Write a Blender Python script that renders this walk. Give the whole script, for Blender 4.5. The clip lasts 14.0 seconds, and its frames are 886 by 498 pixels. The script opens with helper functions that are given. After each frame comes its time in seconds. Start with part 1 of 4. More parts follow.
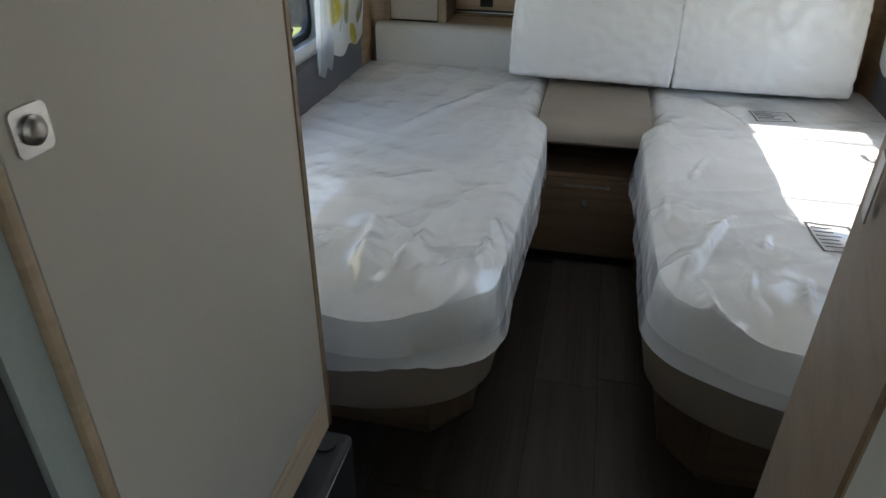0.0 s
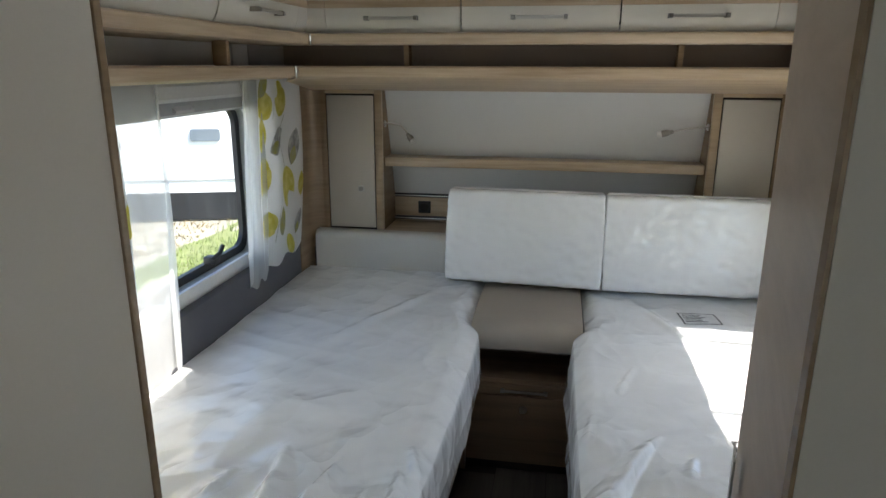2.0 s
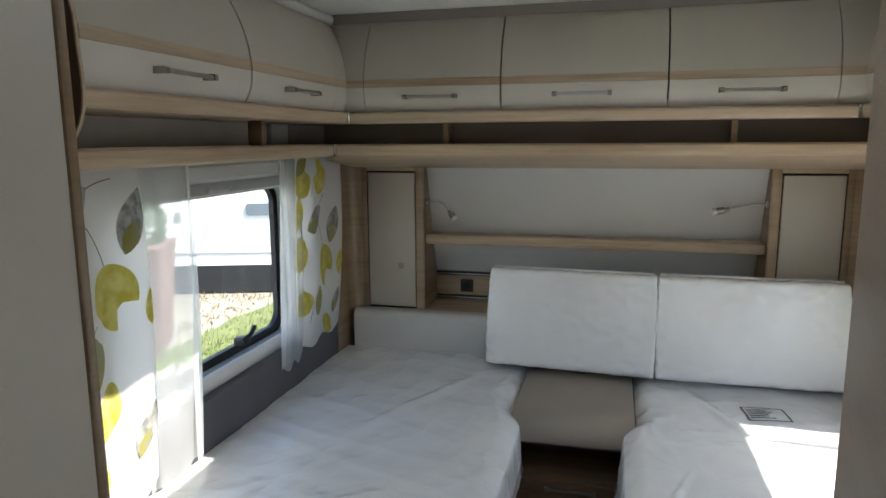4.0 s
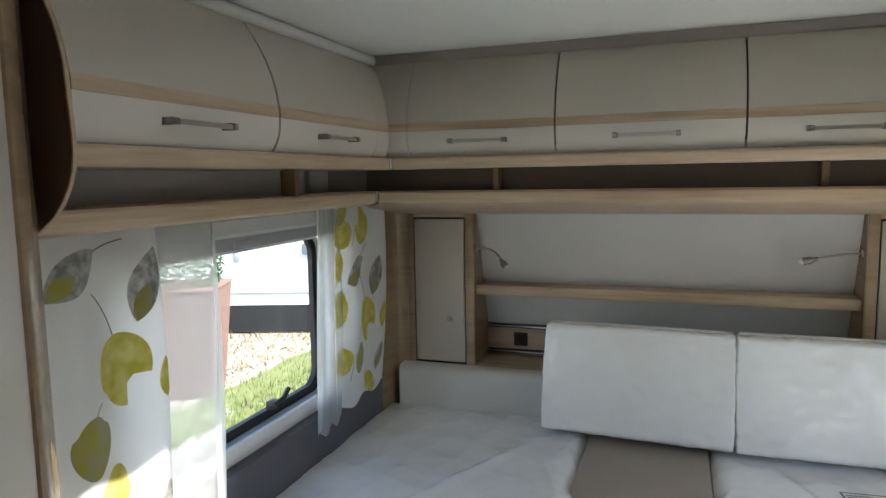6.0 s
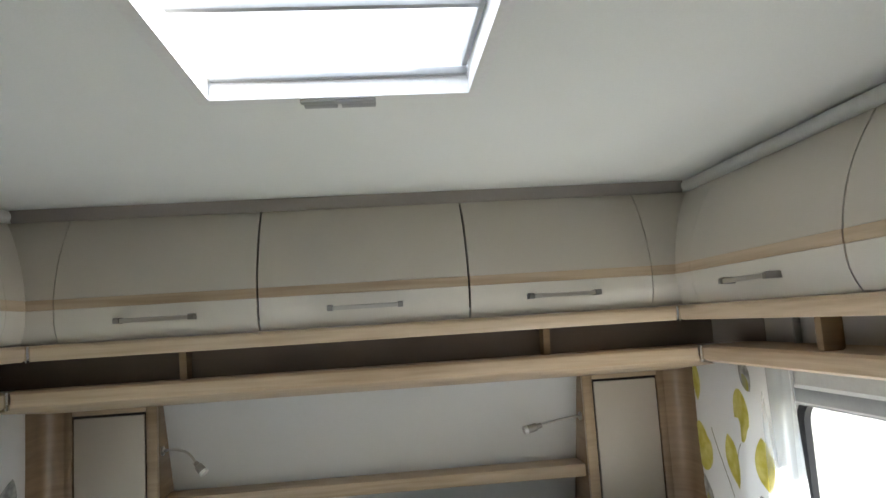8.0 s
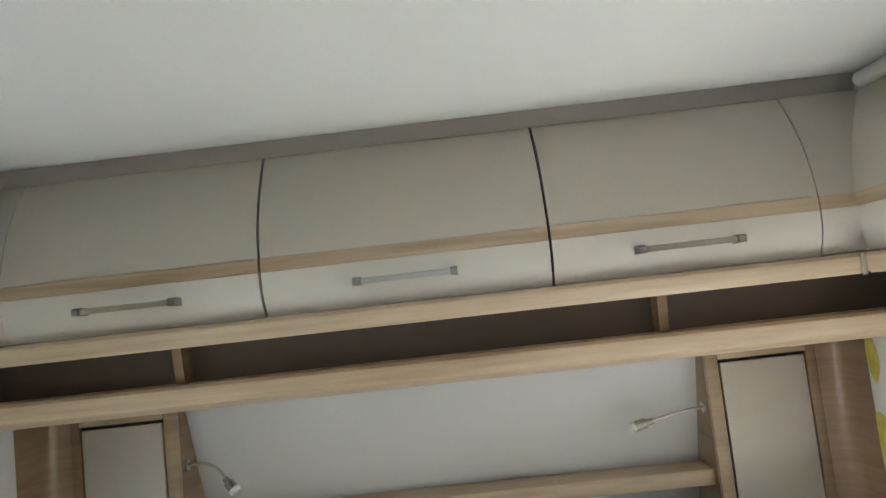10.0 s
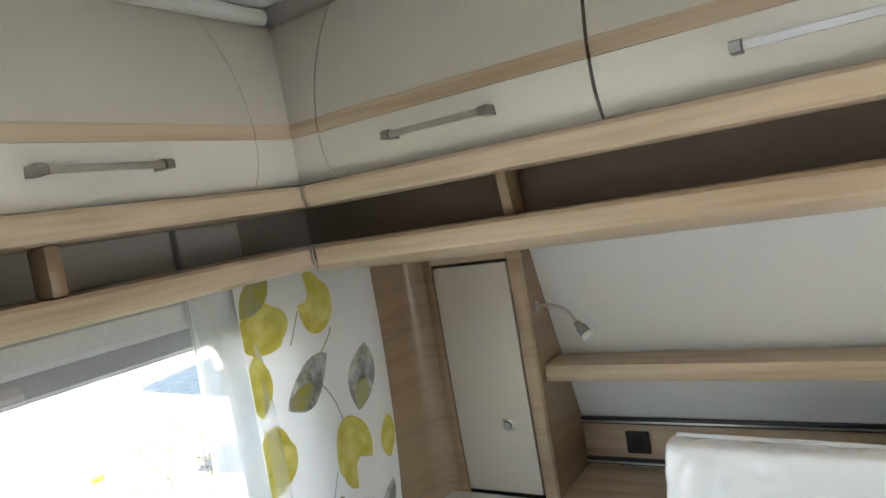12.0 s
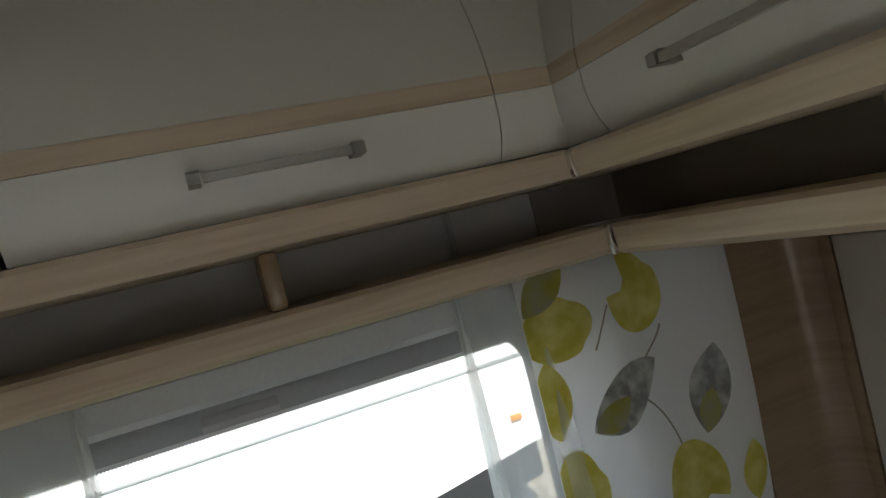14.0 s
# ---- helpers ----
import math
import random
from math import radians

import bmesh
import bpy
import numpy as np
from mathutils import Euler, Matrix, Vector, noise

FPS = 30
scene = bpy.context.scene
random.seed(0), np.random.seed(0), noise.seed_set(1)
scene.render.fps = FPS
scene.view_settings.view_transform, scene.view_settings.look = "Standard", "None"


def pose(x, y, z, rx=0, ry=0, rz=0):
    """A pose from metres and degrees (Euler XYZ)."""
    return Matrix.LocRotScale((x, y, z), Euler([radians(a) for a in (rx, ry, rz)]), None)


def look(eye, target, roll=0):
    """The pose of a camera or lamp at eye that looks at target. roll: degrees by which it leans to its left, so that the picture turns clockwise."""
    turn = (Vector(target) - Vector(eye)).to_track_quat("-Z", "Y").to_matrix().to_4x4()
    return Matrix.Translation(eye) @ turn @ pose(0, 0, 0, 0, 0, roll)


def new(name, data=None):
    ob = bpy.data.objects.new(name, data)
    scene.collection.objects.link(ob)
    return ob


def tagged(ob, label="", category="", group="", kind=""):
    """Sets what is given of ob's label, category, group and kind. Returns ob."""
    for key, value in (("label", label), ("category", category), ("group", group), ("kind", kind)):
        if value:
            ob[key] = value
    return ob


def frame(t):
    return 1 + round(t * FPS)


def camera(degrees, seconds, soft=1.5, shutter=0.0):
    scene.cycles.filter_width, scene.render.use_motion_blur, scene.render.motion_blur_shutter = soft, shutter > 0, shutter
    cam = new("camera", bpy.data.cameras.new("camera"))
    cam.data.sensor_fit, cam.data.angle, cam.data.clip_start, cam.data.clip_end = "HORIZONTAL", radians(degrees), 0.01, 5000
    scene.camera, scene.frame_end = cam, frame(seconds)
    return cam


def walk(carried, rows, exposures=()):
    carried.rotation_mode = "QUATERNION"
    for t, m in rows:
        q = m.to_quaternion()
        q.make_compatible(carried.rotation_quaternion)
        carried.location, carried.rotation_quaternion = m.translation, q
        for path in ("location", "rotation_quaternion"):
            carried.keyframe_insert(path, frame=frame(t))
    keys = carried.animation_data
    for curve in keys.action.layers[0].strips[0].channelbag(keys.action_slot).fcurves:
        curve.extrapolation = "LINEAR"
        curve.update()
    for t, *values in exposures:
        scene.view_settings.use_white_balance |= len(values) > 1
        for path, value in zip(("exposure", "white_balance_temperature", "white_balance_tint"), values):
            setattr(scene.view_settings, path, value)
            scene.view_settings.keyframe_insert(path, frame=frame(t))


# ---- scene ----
cam = camera(67.3, 14.0)
PATH = [
    (0, (-0.039, 0.206, 1.387), (-0.407, 1.894, 0.378), 0.54),
    (0.5, (-0.004, 0.222, 1.409), (-0.391, 1.976, 0.528), 1.06),
    (0.6, (0.003, 0.223, 1.411), (-0.362, 1.994, 0.556), 0.71),
    (1, (0.021, 0.259, 1.462), (-0.393, 2.080, 0.755), -1.1),
    (1.5, (0.046, 0.287, 1.450), (-0.184, 2.202, 0.916), 0.04),
    (2, (0.081, 0.313, 1.490), (-0.246, 2.213, 0.958), 0.19),
    (2.5, (0.108, 0.331, 1.498), (-0.372, 2.221, 1.056), -0.6),
    (3, (0.108, 0.335, 1.496), (-0.391, 2.241, 1.153), -1.48),
    (3.2, (0.108, 0.345, 1.49), (-0.351, 2.264, 1.166), -1.2),
    (5.3, (0.103, 0.608, 1.518), (-0.481, 2.493, 1.195), 0.7),
    (5.5, (0.101, 0.622, 1.514), (-0.5, 2.508, 1.229), 0.3),
    (6, (0.086, 0.637, 1.533), (-0.577, 2.512, 1.317), -1.0),
    (6.5, (0.047, 0.712, 1.542), (-0.467, 2.643, 1.46), -1.1),
    (7, (0.016, 0.811, 1.578), (-0.099, 2.807, 1.618), -1.1),
    (7.2, (0.016, 0.838, 1.579), (0.167, 2.831, 1.652), -1.3),
    (9.3, (0.117, 1.268, 1.611), (0.241, 3.231, 1.973), -6.5),
    (9.5, (0.095, 1.317, 1.603), (0.197, 3.294, 1.887), -6.4),
    (10, (0.098, 1.439, 1.582), (0.048, 3.431, 1.752), -6.3),
    (10.5, (0.142, 1.62, 1.564), (-0.484, 3.513, 1.728), -6.6),
    (11, (0.142, 1.729, 1.546), (-0.821, 3.481, 1.604), -8.3),
    (11.5, (0.085, 1.739, 1.541), (-1.023, 3.403, 1.514), -9.7),
    (12, (0.018, 1.753, 1.525), (-1.058, 3.433, 1.39), -9.8),
    (12.5, (0.006, 1.946, 1.5), (-1.254, 3.477, 1.242), -9.5),
    (13, (0.004, 2.077, 1.511), (-1.617, 3.219, 1.25), -11.3),
    (13.2, (0.018, 2.091, 1.510), (-1.692, 3.104, 1.286), -11.7),
    (13.5, (-0.044, 2.063, 1.525), (-1.773, 3.046, 1.312), -12.6),
    (14, (-0.079, 2.139, 1.534), (-1.951, 2.842, 1.48), -13.9),
]
EXPOSURES = [(0, 2.0), (0.5, 2.65), (1, 2.5), (1.5, 2.2), (2, 2.0), (2.5, 1.87), (3, 1.82), (5.5, 1.95), (6.5, 2.14), (7, 2.4), (9.5, 2.33), (10, 2.7), (10.5, 2.95), (11, 3.06), (11.5, 3.05), (12, 2.95), (12.5, 2.7), (13, 2.2), (13.5, 1.62), (14, 1.33)]
walk(cam, [(t, look(eye, target, roll)) for t, eye, target, roll in PATH], EXPOSURES)

# ---- light, sky and exposure ----
SUN = Vector((-0.80, 0.07, -1.0)).normalized()
sky = bpy.data.worlds.new("sky")
scene.world = sky
sky.use_nodes = True
wn = sky.node_tree.nodes
st = wn.new("ShaderNodeTexSky")
st.sky_type, st.sun_disc = "NISHITA", False
st.sun_elevation = math.asin(-SUN.z)
st.sun_rotation = math.atan2(-SUN.x, -SUN.y)
sky.node_tree.links.new(st.outputs[0], wn["Background"].inputs[0])
wn["Background"].inputs[1].default_value = 0.15
sun = new("sun", bpy.data.lights.new("sun", "SUN"))
sun.data.energy, sun.data.angle, sun.data.color = 4.0, radians(0.6), (1.0, 0.95, 0.88)
sun.matrix_world = look((6, -2, 9), Vector((6, -2, 9)) + SUN)


# ---- materials ----
def mat(name, color, rough=0.5, metal=0.0, var=0.12, scale=6.0, bump=0.0, bscale=120.0, coat=0.0, stretch=(1, 1, 1), fine=0.06, sheen=0.0):
    m = bpy.data.materials.new(name)
    m.use_nodes = True
    nt = m.node_tree
    N, L = nt.nodes, nt.links
    b = N["Principled BSDF"]
    b.inputs["Roughness"].default_value = rough
    b.inputs["Metallic"].default_value = metal
    b.inputs["Coat Weight"].default_value = coat
    b.inputs["Sheen Weight"].default_value = sheen
    tc, mp = N.new("ShaderNodeTexCoord"), N.new("ShaderNodeMapping")
    mp.inputs["Scale"].default_value = stretch
    L.new(tc.outputs["Object"], mp.inputs[0])
    n1, n2 = N.new("ShaderNodeTexNoise"), N.new("ShaderNodeTexNoise")
    n1.inputs["Scale"].default_value, n1.inputs["Detail"].default_value = scale, 4
    n2.inputs["Scale"].default_value, n2.inputs["Detail"].default_value = bscale, 3
    L.new(mp.outputs[0], n1.inputs[0])
    L.new(mp.outputs[0], n2.inputs[0])
    add = N.new("ShaderNodeMath")
    add.operation = "MULTIPLY_ADD"
    L.new(n2.outputs[0], add.inputs[0])
    add.inputs[1].default_value = fine / max(var, 0.01)
    L.new(n1.outputs[0], add.inputs[2])
    mr = N.new("ShaderNodeMapRange")
    mid = 0.5 + 0.5 * fine / max(var, 0.01)
    mr.inputs[1].default_value, mr.inputs[2].default_value = mid - 0.35, mid + 0.35
    mr.inputs[3].default_value, mr.inputs[4].default_value = 1 - var, 1 + var
    L.new(add.outputs[0], mr.inputs[0])
    mx = N.new("ShaderNodeVectorMath")
    mx.operation = "SCALE"
    mx.inputs[0].default_value = color
    L.new(mr.outputs[0], mx.inputs["Scale"])
    L.new(mx.outputs[0], b.inputs["Base Color"])
    if bump:
        bp = N.new("ShaderNodeBump")
        bp.inputs["Strength"].default_value = bump
        bp.inputs["Distance"].default_value = 0.002
        L.new(n2.outputs[0], bp.inputs["Height"])
        L.new(bp.outputs[0], b.inputs["Normal"])
    return m


def wood(name, light, dark, axis, rough=0.42, scale=1.0):
    """Laminate with its grain along one axis."""
    m = bpy.data.materials.new(name)
    m.use_nodes = True
    N, L = m.node_tree.nodes, m.node_tree.links
    b = N["Principled BSDF"]
    tc, mp = N.new("ShaderNodeTexCoord"), N.new("ShaderNodeMapping")
    s = [26.0 * scale] * 3
    s[axis] = 1.3 * scale
    mp.inputs["Scale"].default_value = s
    L.new(tc.outputs["Object"], mp.inputs[0])
    n1, n2, n3 = (N.new("ShaderNodeTexNoise") for _ in range(3))
    n1.inputs["Scale"].default_value, n1.inputs["Detail"].default_value, n1.inputs["Distortion"].default_value = 1.0, 5, 0.8
    n2.inputs["Scale"].default_value, n2.inputs["Detail"].default_value = 5.0, 4
    n3.inputs["Scale"].default_value = 2.0
    L.new(mp.outputs[0], n1.inputs[0])
    L.new(mp.outputs[0], n2.inputs[0])
    L.new(tc.outputs["Object"], n3.inputs[0])
    a1 = N.new("ShaderNodeMath")
    a1.operation, a1.inputs[1].default_value = "MULTIPLY_ADD", 0.45
    L.new(n2.outputs[0], a1.inputs[0])
    L.new(n1.outputs[0], a1.inputs[2])
    a2 = N.new("ShaderNodeMath")
    a2.operation, a2.inputs[1].default_value = "MULTIPLY_ADD", 0.3
    L.new(n3.outputs[0], a2.inputs[0])
    L.new(a1.outputs[0], a2.inputs[2])
    r = N.new("ShaderNodeValToRGB")
    r.color_ramp.elements[0].position, r.color_ramp.elements[0].color = 0.62, (*dark, 1)
    r.color_ramp.elements[1].position, r.color_ramp.elements[1].color = 1.08, (*light, 1)
    L.new(a2.outputs[0], r.inputs[0])
    L.new(r.outputs[0], b.inputs["Base Color"])
    b.inputs["Roughness"].default_value = rough
    bp = N.new("ShaderNodeBump")
    bp.inputs["Strength"].default_value, bp.inputs["Distance"].default_value = 0.12, 0.001
    L.new(n2.outputs[0], bp.inputs["Height"])
    L.new(bp.outputs[0], b.inputs["Normal"])
    return m


def film(name, color, rough, transp=0.0, crease=1.0, fine=1.0):
    """Clear film over pale cloth: a satin sheen; its folds are in the mesh."""
    m = bpy.data.materials.new(name)
    m.use_nodes = True
    N, L = m.node_tree.nodes, m.node_tree.links
    b = N["Principled BSDF"]
    b.inputs["Roughness"].default_value = rough
    b.inputs["Specular IOR Level"].default_value = 1.0
    b.inputs["Coat Weight"].default_value, b.inputs["Coat Roughness"].default_value = 1.0, 0.17
    b.inputs["Coat IOR"].default_value = 1.7
    b.inputs["Alpha"].default_value = 1 - transp
    tc, n, rp = N.new("ShaderNodeTexCoord"), N.new("ShaderNodeTexNoise"), N.new("ShaderNodeValToRGB")
    n.inputs["Scale"].default_value, n.inputs["Detail"].default_value = 4.0, 3
    L.new(tc.outputs["Object"], n.inputs[0])
    L.new(n.outputs[0], rp.inputs[0])
    rp.color_ramp.elements[0].position, rp.color_ramp.elements[1].position = 0.3, 0.7
    rp.color_ramp.elements[0].color = (*[c * 0.95 for c in color], 1)
    rp.color_ramp.elements[1].color = (*[c * 1.03 for c in color], 1)
    L.new(rp.outputs[0], b.inputs["Base Color"])
    # crumpled facets of the film, livelier towards the foot of the bed
    warp, mix = N.new("ShaderNodeTexNoise"), N.new("ShaderNodeVectorMath")
    warp.inputs["Scale"].default_value, warp.inputs["Detail"].default_value = 6.0, 2
    mix.operation = "MULTIPLY_ADD"
    mix.inputs[1].default_value = (0.16, 0.16, 0.16)
    L.new(tc.outputs["Object"], warp.inputs[0])
    L.new(warp.outputs["Color"], mix.inputs[0])
    L.new(tc.outputs["Object"], mix.inputs[2])
    sep, along = N.new("ShaderNodeSeparateXYZ"), N.new("ShaderNodeMapRange")
    L.new(tc.outputs["Object"], sep.inputs[0])
    L.new(sep.outputs["Y"], along.inputs[0])
    along.inputs[1].default_value, along.inputs[2].default_value = 1.4, 2.1
    along.inputs[3].default_value, along.inputs[4].default_value = crease, 0.25 * crease
    last = None
    for scale, lean, stretch in ((5.5, 0.055, (1.3, 0.7, 0.6)), (15.0, 0.006, (1.2, 0.7, 0.7))):
        mp, v, bp = N.new("ShaderNodeMapping"), N.new("ShaderNodeTexVoronoi"), N.new("ShaderNodeBump")
        mp.inputs["Scale"].default_value = stretch
        v.inputs["Scale"].default_value = scale * fine
        L.new(mix.outputs[0], mp.inputs[0])
        L.new(mp.outputs[0], v.inputs["Vector"])
        bp.inputs["Distance"].default_value = lean / fine
        L.new(along.outputs[0], bp.inputs["Strength"])
        L.new(v.outputs["Distance"], bp.inputs["Height"])
        if last:
            L.new(last.outputs[0], bp.inputs["Normal"])
        last = bp
    L.new(last.outputs[0], b.inputs["Coat Normal"])
    return m


def cloth(name, color, through_part, alpha=1.0):
    """Thin cloth that lets light through."""
    m = mat(name, color, 0.85, var=0.05, scale=3, bump=0.25, bscale=900, fine=0.04)
    N, L = m.node_tree.nodes, m.node_tree.links
    b, out = N["Principled BSDF"], N["Material Output"]
    t = N.new("ShaderNodeBsdfTranslucent")
    t.inputs[0].default_value = (*color, 1)
    mix = N.new("ShaderNodeMixShader")
    mix.inputs[0].default_value = through_part
    L.new(b.outputs[0], mix.inputs[1])
    L.new(t.outputs[0], mix.inputs[2])
    last = mix
    if alpha < 1:
        tr = N.new("ShaderNodeBsdfTransparent")
        last = N.new("ShaderNodeMixShader")
        last.inputs[0].default_value = alpha
        L.new(tr.outputs[0], last.inputs[1])
        L.new(mix.outputs[0], last.inputs[2])
    L.new(last.outputs[0], out.inputs[0])
    return m


def pane(name, tint, gloss):
    m = bpy.data.materials.new(name)
    m.use_nodes = True
    N, L = m.node_tree.nodes, m.node_tree.links
    tr, gl, mix, fr = (N.new("ShaderNode" + k) for k in ("BsdfTransparent", "BsdfGlossy", "MixShader", "LayerWeight"))
    tr.inputs[0].default_value = (*tint, 1)
    gl.inputs["Roughness"].default_value = gloss
    pw, sc = N.new("ShaderNodeMath"), N.new("ShaderNodeMath")
    pw.operation, pw.inputs[1].default_value = "POWER", 5.0
    sc.operation, sc.inputs[1].default_value, sc.inputs[2].default_value = "MULTIPLY_ADD", 0.6, 0.04
    L.new(fr.outputs["Facing"], pw.inputs[0])
    L.new(pw.outputs[0], sc.inputs[0])
    L.new(sc.outputs[0], mix.inputs[0])
    L.new(tr.outputs[0], mix.inputs[1])
    L.new(gl.outputs[0], mix.inputs[2])
    L.new(mix.outputs[0], N["Material Output"].inputs[0])
    return m


LAM = mat("beige_laminate", (0.54, 0.50, 0.43), 0.45, var=0.03, scale=2.5, bump=0.05, bscale=350, fine=0.015)
LAMW = mat("white_laminate", (0.66, 0.625, 0.558), 0.4, var=0.03, scale=2.5, bump=0.05, bscale=350, fine=0.015)
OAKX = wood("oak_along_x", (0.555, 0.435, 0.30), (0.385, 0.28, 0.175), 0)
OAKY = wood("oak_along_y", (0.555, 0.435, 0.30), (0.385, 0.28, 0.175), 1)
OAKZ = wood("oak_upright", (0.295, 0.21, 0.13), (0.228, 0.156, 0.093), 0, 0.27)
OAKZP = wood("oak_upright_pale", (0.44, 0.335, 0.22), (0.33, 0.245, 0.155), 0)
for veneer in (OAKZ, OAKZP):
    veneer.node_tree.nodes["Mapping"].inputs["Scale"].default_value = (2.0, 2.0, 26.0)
OAKW = wood("oak_partition_face", (0.41, 0.325, 0.24), (0.33, 0.255, 0.18), 1)
OAKD = wood("dark_oak_front", (0.235, 0.16, 0.10), (0.14, 0.09, 0.055), 0, 0.4)
OAKDZ = wood("dark_oak_side", (0.22, 0.15, 0.095), (0.13, 0.085, 0.052), 2, 0.4)
DARKOAK = wood("dark_oak_floor", (0.088, 0.074, 0.062), (0.044, 0.036, 0.030), 1, 0.5)
BROWN = mat("dark_brown_panel", (0.13, 0.102, 0.085), 0.35, var=0.15, scale=4, bump=0.1, bscale=200)
CAPB = wood("dark_walnut_panel", (0.105, 0.058, 0.036), (0.06, 0.032, 0.02), 2, 0.4)
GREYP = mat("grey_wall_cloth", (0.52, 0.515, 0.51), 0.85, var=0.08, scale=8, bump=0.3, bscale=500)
SHELF_SHADING = mat("shelf_corner_shading", (0.27, 0.245, 0.225), 0.8, var=0.08, scale=8, bump=0.3, bscale=500)
CUSHG = mat("dark_grey_padding", (0.12, 0.12, 0.135), 0.9, var=0.1, scale=10, bump=0.5, bscale=600)
CEIL = mat("ceiling_white", (0.82, 0.84, 0.815), 0.7, var=0.035, scale=1.6, bump=0.1, bscale=260, fine=0.02)
WALLW = mat("wall_white", (0.78, 0.78, 0.765), 0.7, var=0.03, scale=3, bump=0.12, bscale=260, fine=0.02)
SLOPE = mat("sloping_panel_cloth", (0.68, 0.68, 0.665), 0.8, var=0.03, scale=3, bump=0.15, bscale=300, fine=0.02)
TAUPE = mat("taupe_trim", (0.33, 0.30, 0.275), 0.6, var=0.04, scale=3, bump=0.1, bscale=300)
COVE = mat("white_plastic_trim", (0.62, 0.62, 0.60), 0.35, var=0.03, scale=4)
PLAST = mat("white_moulding", (0.80, 0.80, 0.79), 0.35, var=0.02, scale=4)
GREYPL = mat("grey_plastic", (0.36, 0.37, 0.37), 0.4, var=0.05, scale=6)
BLACK = mat("black_rubber", (0.018, 0.018, 0.02), 0.5, var=0.15, scale=20, bump=0.1)
GAP = mat("dark_gap", (0.02, 0.016, 0.013), 0.8, var=0.1)
CHROME = mat("brushed_nickel", (0.55, 0.53, 0.50), 0.28, 1.0, var=0.06, scale=30, stretch=(1, 1, 8))
POLISH = mat("polished_chrome", (0.72, 0.71, 0.69), 0.10, 1.0, var=0.04, scale=30)
STEEL = mat("satin_grey_metal", (0.36, 0.345, 0.32), 0.38, 1.0, var=0.06, scale=30)
LEATH = mat("taupe_leatherette", (0.33, 0.285, 0.23), 0.5, var=0.07, scale=7, bump=0.25, bscale=420)
MATTR = mat("beige_mattress", (0.31, 0.26, 0.205), 0.9, var=0.08, scale=8, bump=0.5, bscale=500)
HEADB = mat("white_headboard_cloth", (0.70, 0.69, 0.65), 0.65, var=0.05, scale=6, bump=0.25, bscale=420)
FILM = film("mattress_film", (0.89, 0.905, 0.905), 0.55)
FILM2 = film("cushion_film", (0.80, 0.81, 0.805), 0.4, 0.0, 0.5, 2.4)
HEM = film("loose_film", (0.83, 0.835, 0.83), 0.25, 0.06)
INK = mat("print_ink", (0.07, 0.068, 0.07), 0.5, var=0.1)
CURT = cloth("printed_curtain_cloth", (0.85, 0.85, 0.84), 0.42)
SHEER = cloth("sheer_voile", (0.85, 0.87, 0.86), 0.5, 0.68)
VOILE = cloth("fine_voile", (0.85, 0.87, 0.86), 0.5, 0.48)
YEL = cloth("yellow_print", (0.57, 0.50, 0.075), 0.35)
YEL2 = cloth("olive_print", (0.40, 0.37, 0.07), 0.3)
GRY = cloth("grey_print", (0.25, 0.25, 0.235), 0.25)
STEM = cloth("stem_print", (0.30, 0.28, 0.20), 0.25)
for m_, col2, sc in ((YEL, (0.74, 0.68, 0.24), 30), (YEL2, (0.36, 0.36, 0.26), 24), (GRY, (0.58, 0.58, 0.54), 38)):
    N_, L_ = m_.node_tree.nodes, m_.node_tree.links
    tc_, no_, ra_ = N_.new("ShaderNodeTexCoord"), N_.new("ShaderNodeTexNoise"), N_.new("ShaderNodeValToRGB")
    no_.inputs["Scale"].default_value, no_.inputs["Detail"].default_value = sc, 6
    ra_.color_ramp.elements[0].position, ra_.color_ramp.elements[1].position = 0.38, 0.68
    ra_.color_ramp.elements[0].color = N_["Translucent BSDF"].inputs[0].default_value[:]
    ra_.color_ramp.elements[1].color = (*col2, 1)
    L_.new(tc_.outputs["Object"], no_.inputs[0])
    L_.new(no_.outputs[0], ra_.inputs[0])
    L_.new(ra_.outputs[0], N_["Principled BSDF"].inputs["Base Color"])
    L_.new(ra_.outputs[0], N_["Translucent BSDF"].inputs[0])
GLASS = pane("acrylic_pane", (0.90, 0.93, 0.92), 0.05)
DOME = cloth("milky_dome", (0.88, 0.90, 0.90), 0.85, 0.6)
GEL = mat("white_gelcoat", (0.80, 0.80, 0.79), 0.3, var=0.02, scale=1.5, coat=0.3)
TERRA = mat("terracotta_weave", (0.19, 0.112, 0.093), 0.7, var=0.2, scale=14, bump=0.3, bscale=90)
LEAF = mat("box_leaf", (0.03, 0.085, 0.03), 0.8, var=0.35, scale=14)
BLADE = mat("grass_blade", (0.15, 0.20, 0.055), 0.6, var=0.35, scale=3)
GROUND = mat("dry_ground", (0.28, 0.26, 0.21), 0.9, var=0.45, scale=5.5, bump=0.6, bscale=30, fine=0.3)
LENS = mat("frosted_lamp_lens", (0.8, 0.8, 0.78), 0.3, var=0.02)
ORANGE = mat("amber_lens", (0.75, 0.28, 0.03), 0.25, var=0.05)
RED = mat("red_decal", (0.60, 0.03, 0.07), 0.35, var=0.05)
SKIRT_SHADE = mat("lower_edge_and_shade", (0.014, 0.015, 0.017), 0.7, var=0.1)
BLUEG = mat("tinted_window", (0.17, 0.20, 0.23), 0.12, var=0.1)
GREENP = mat("grey_green_panel", (0.33, 0.37, 0.34), 0.4, var=0.04, scale=3)


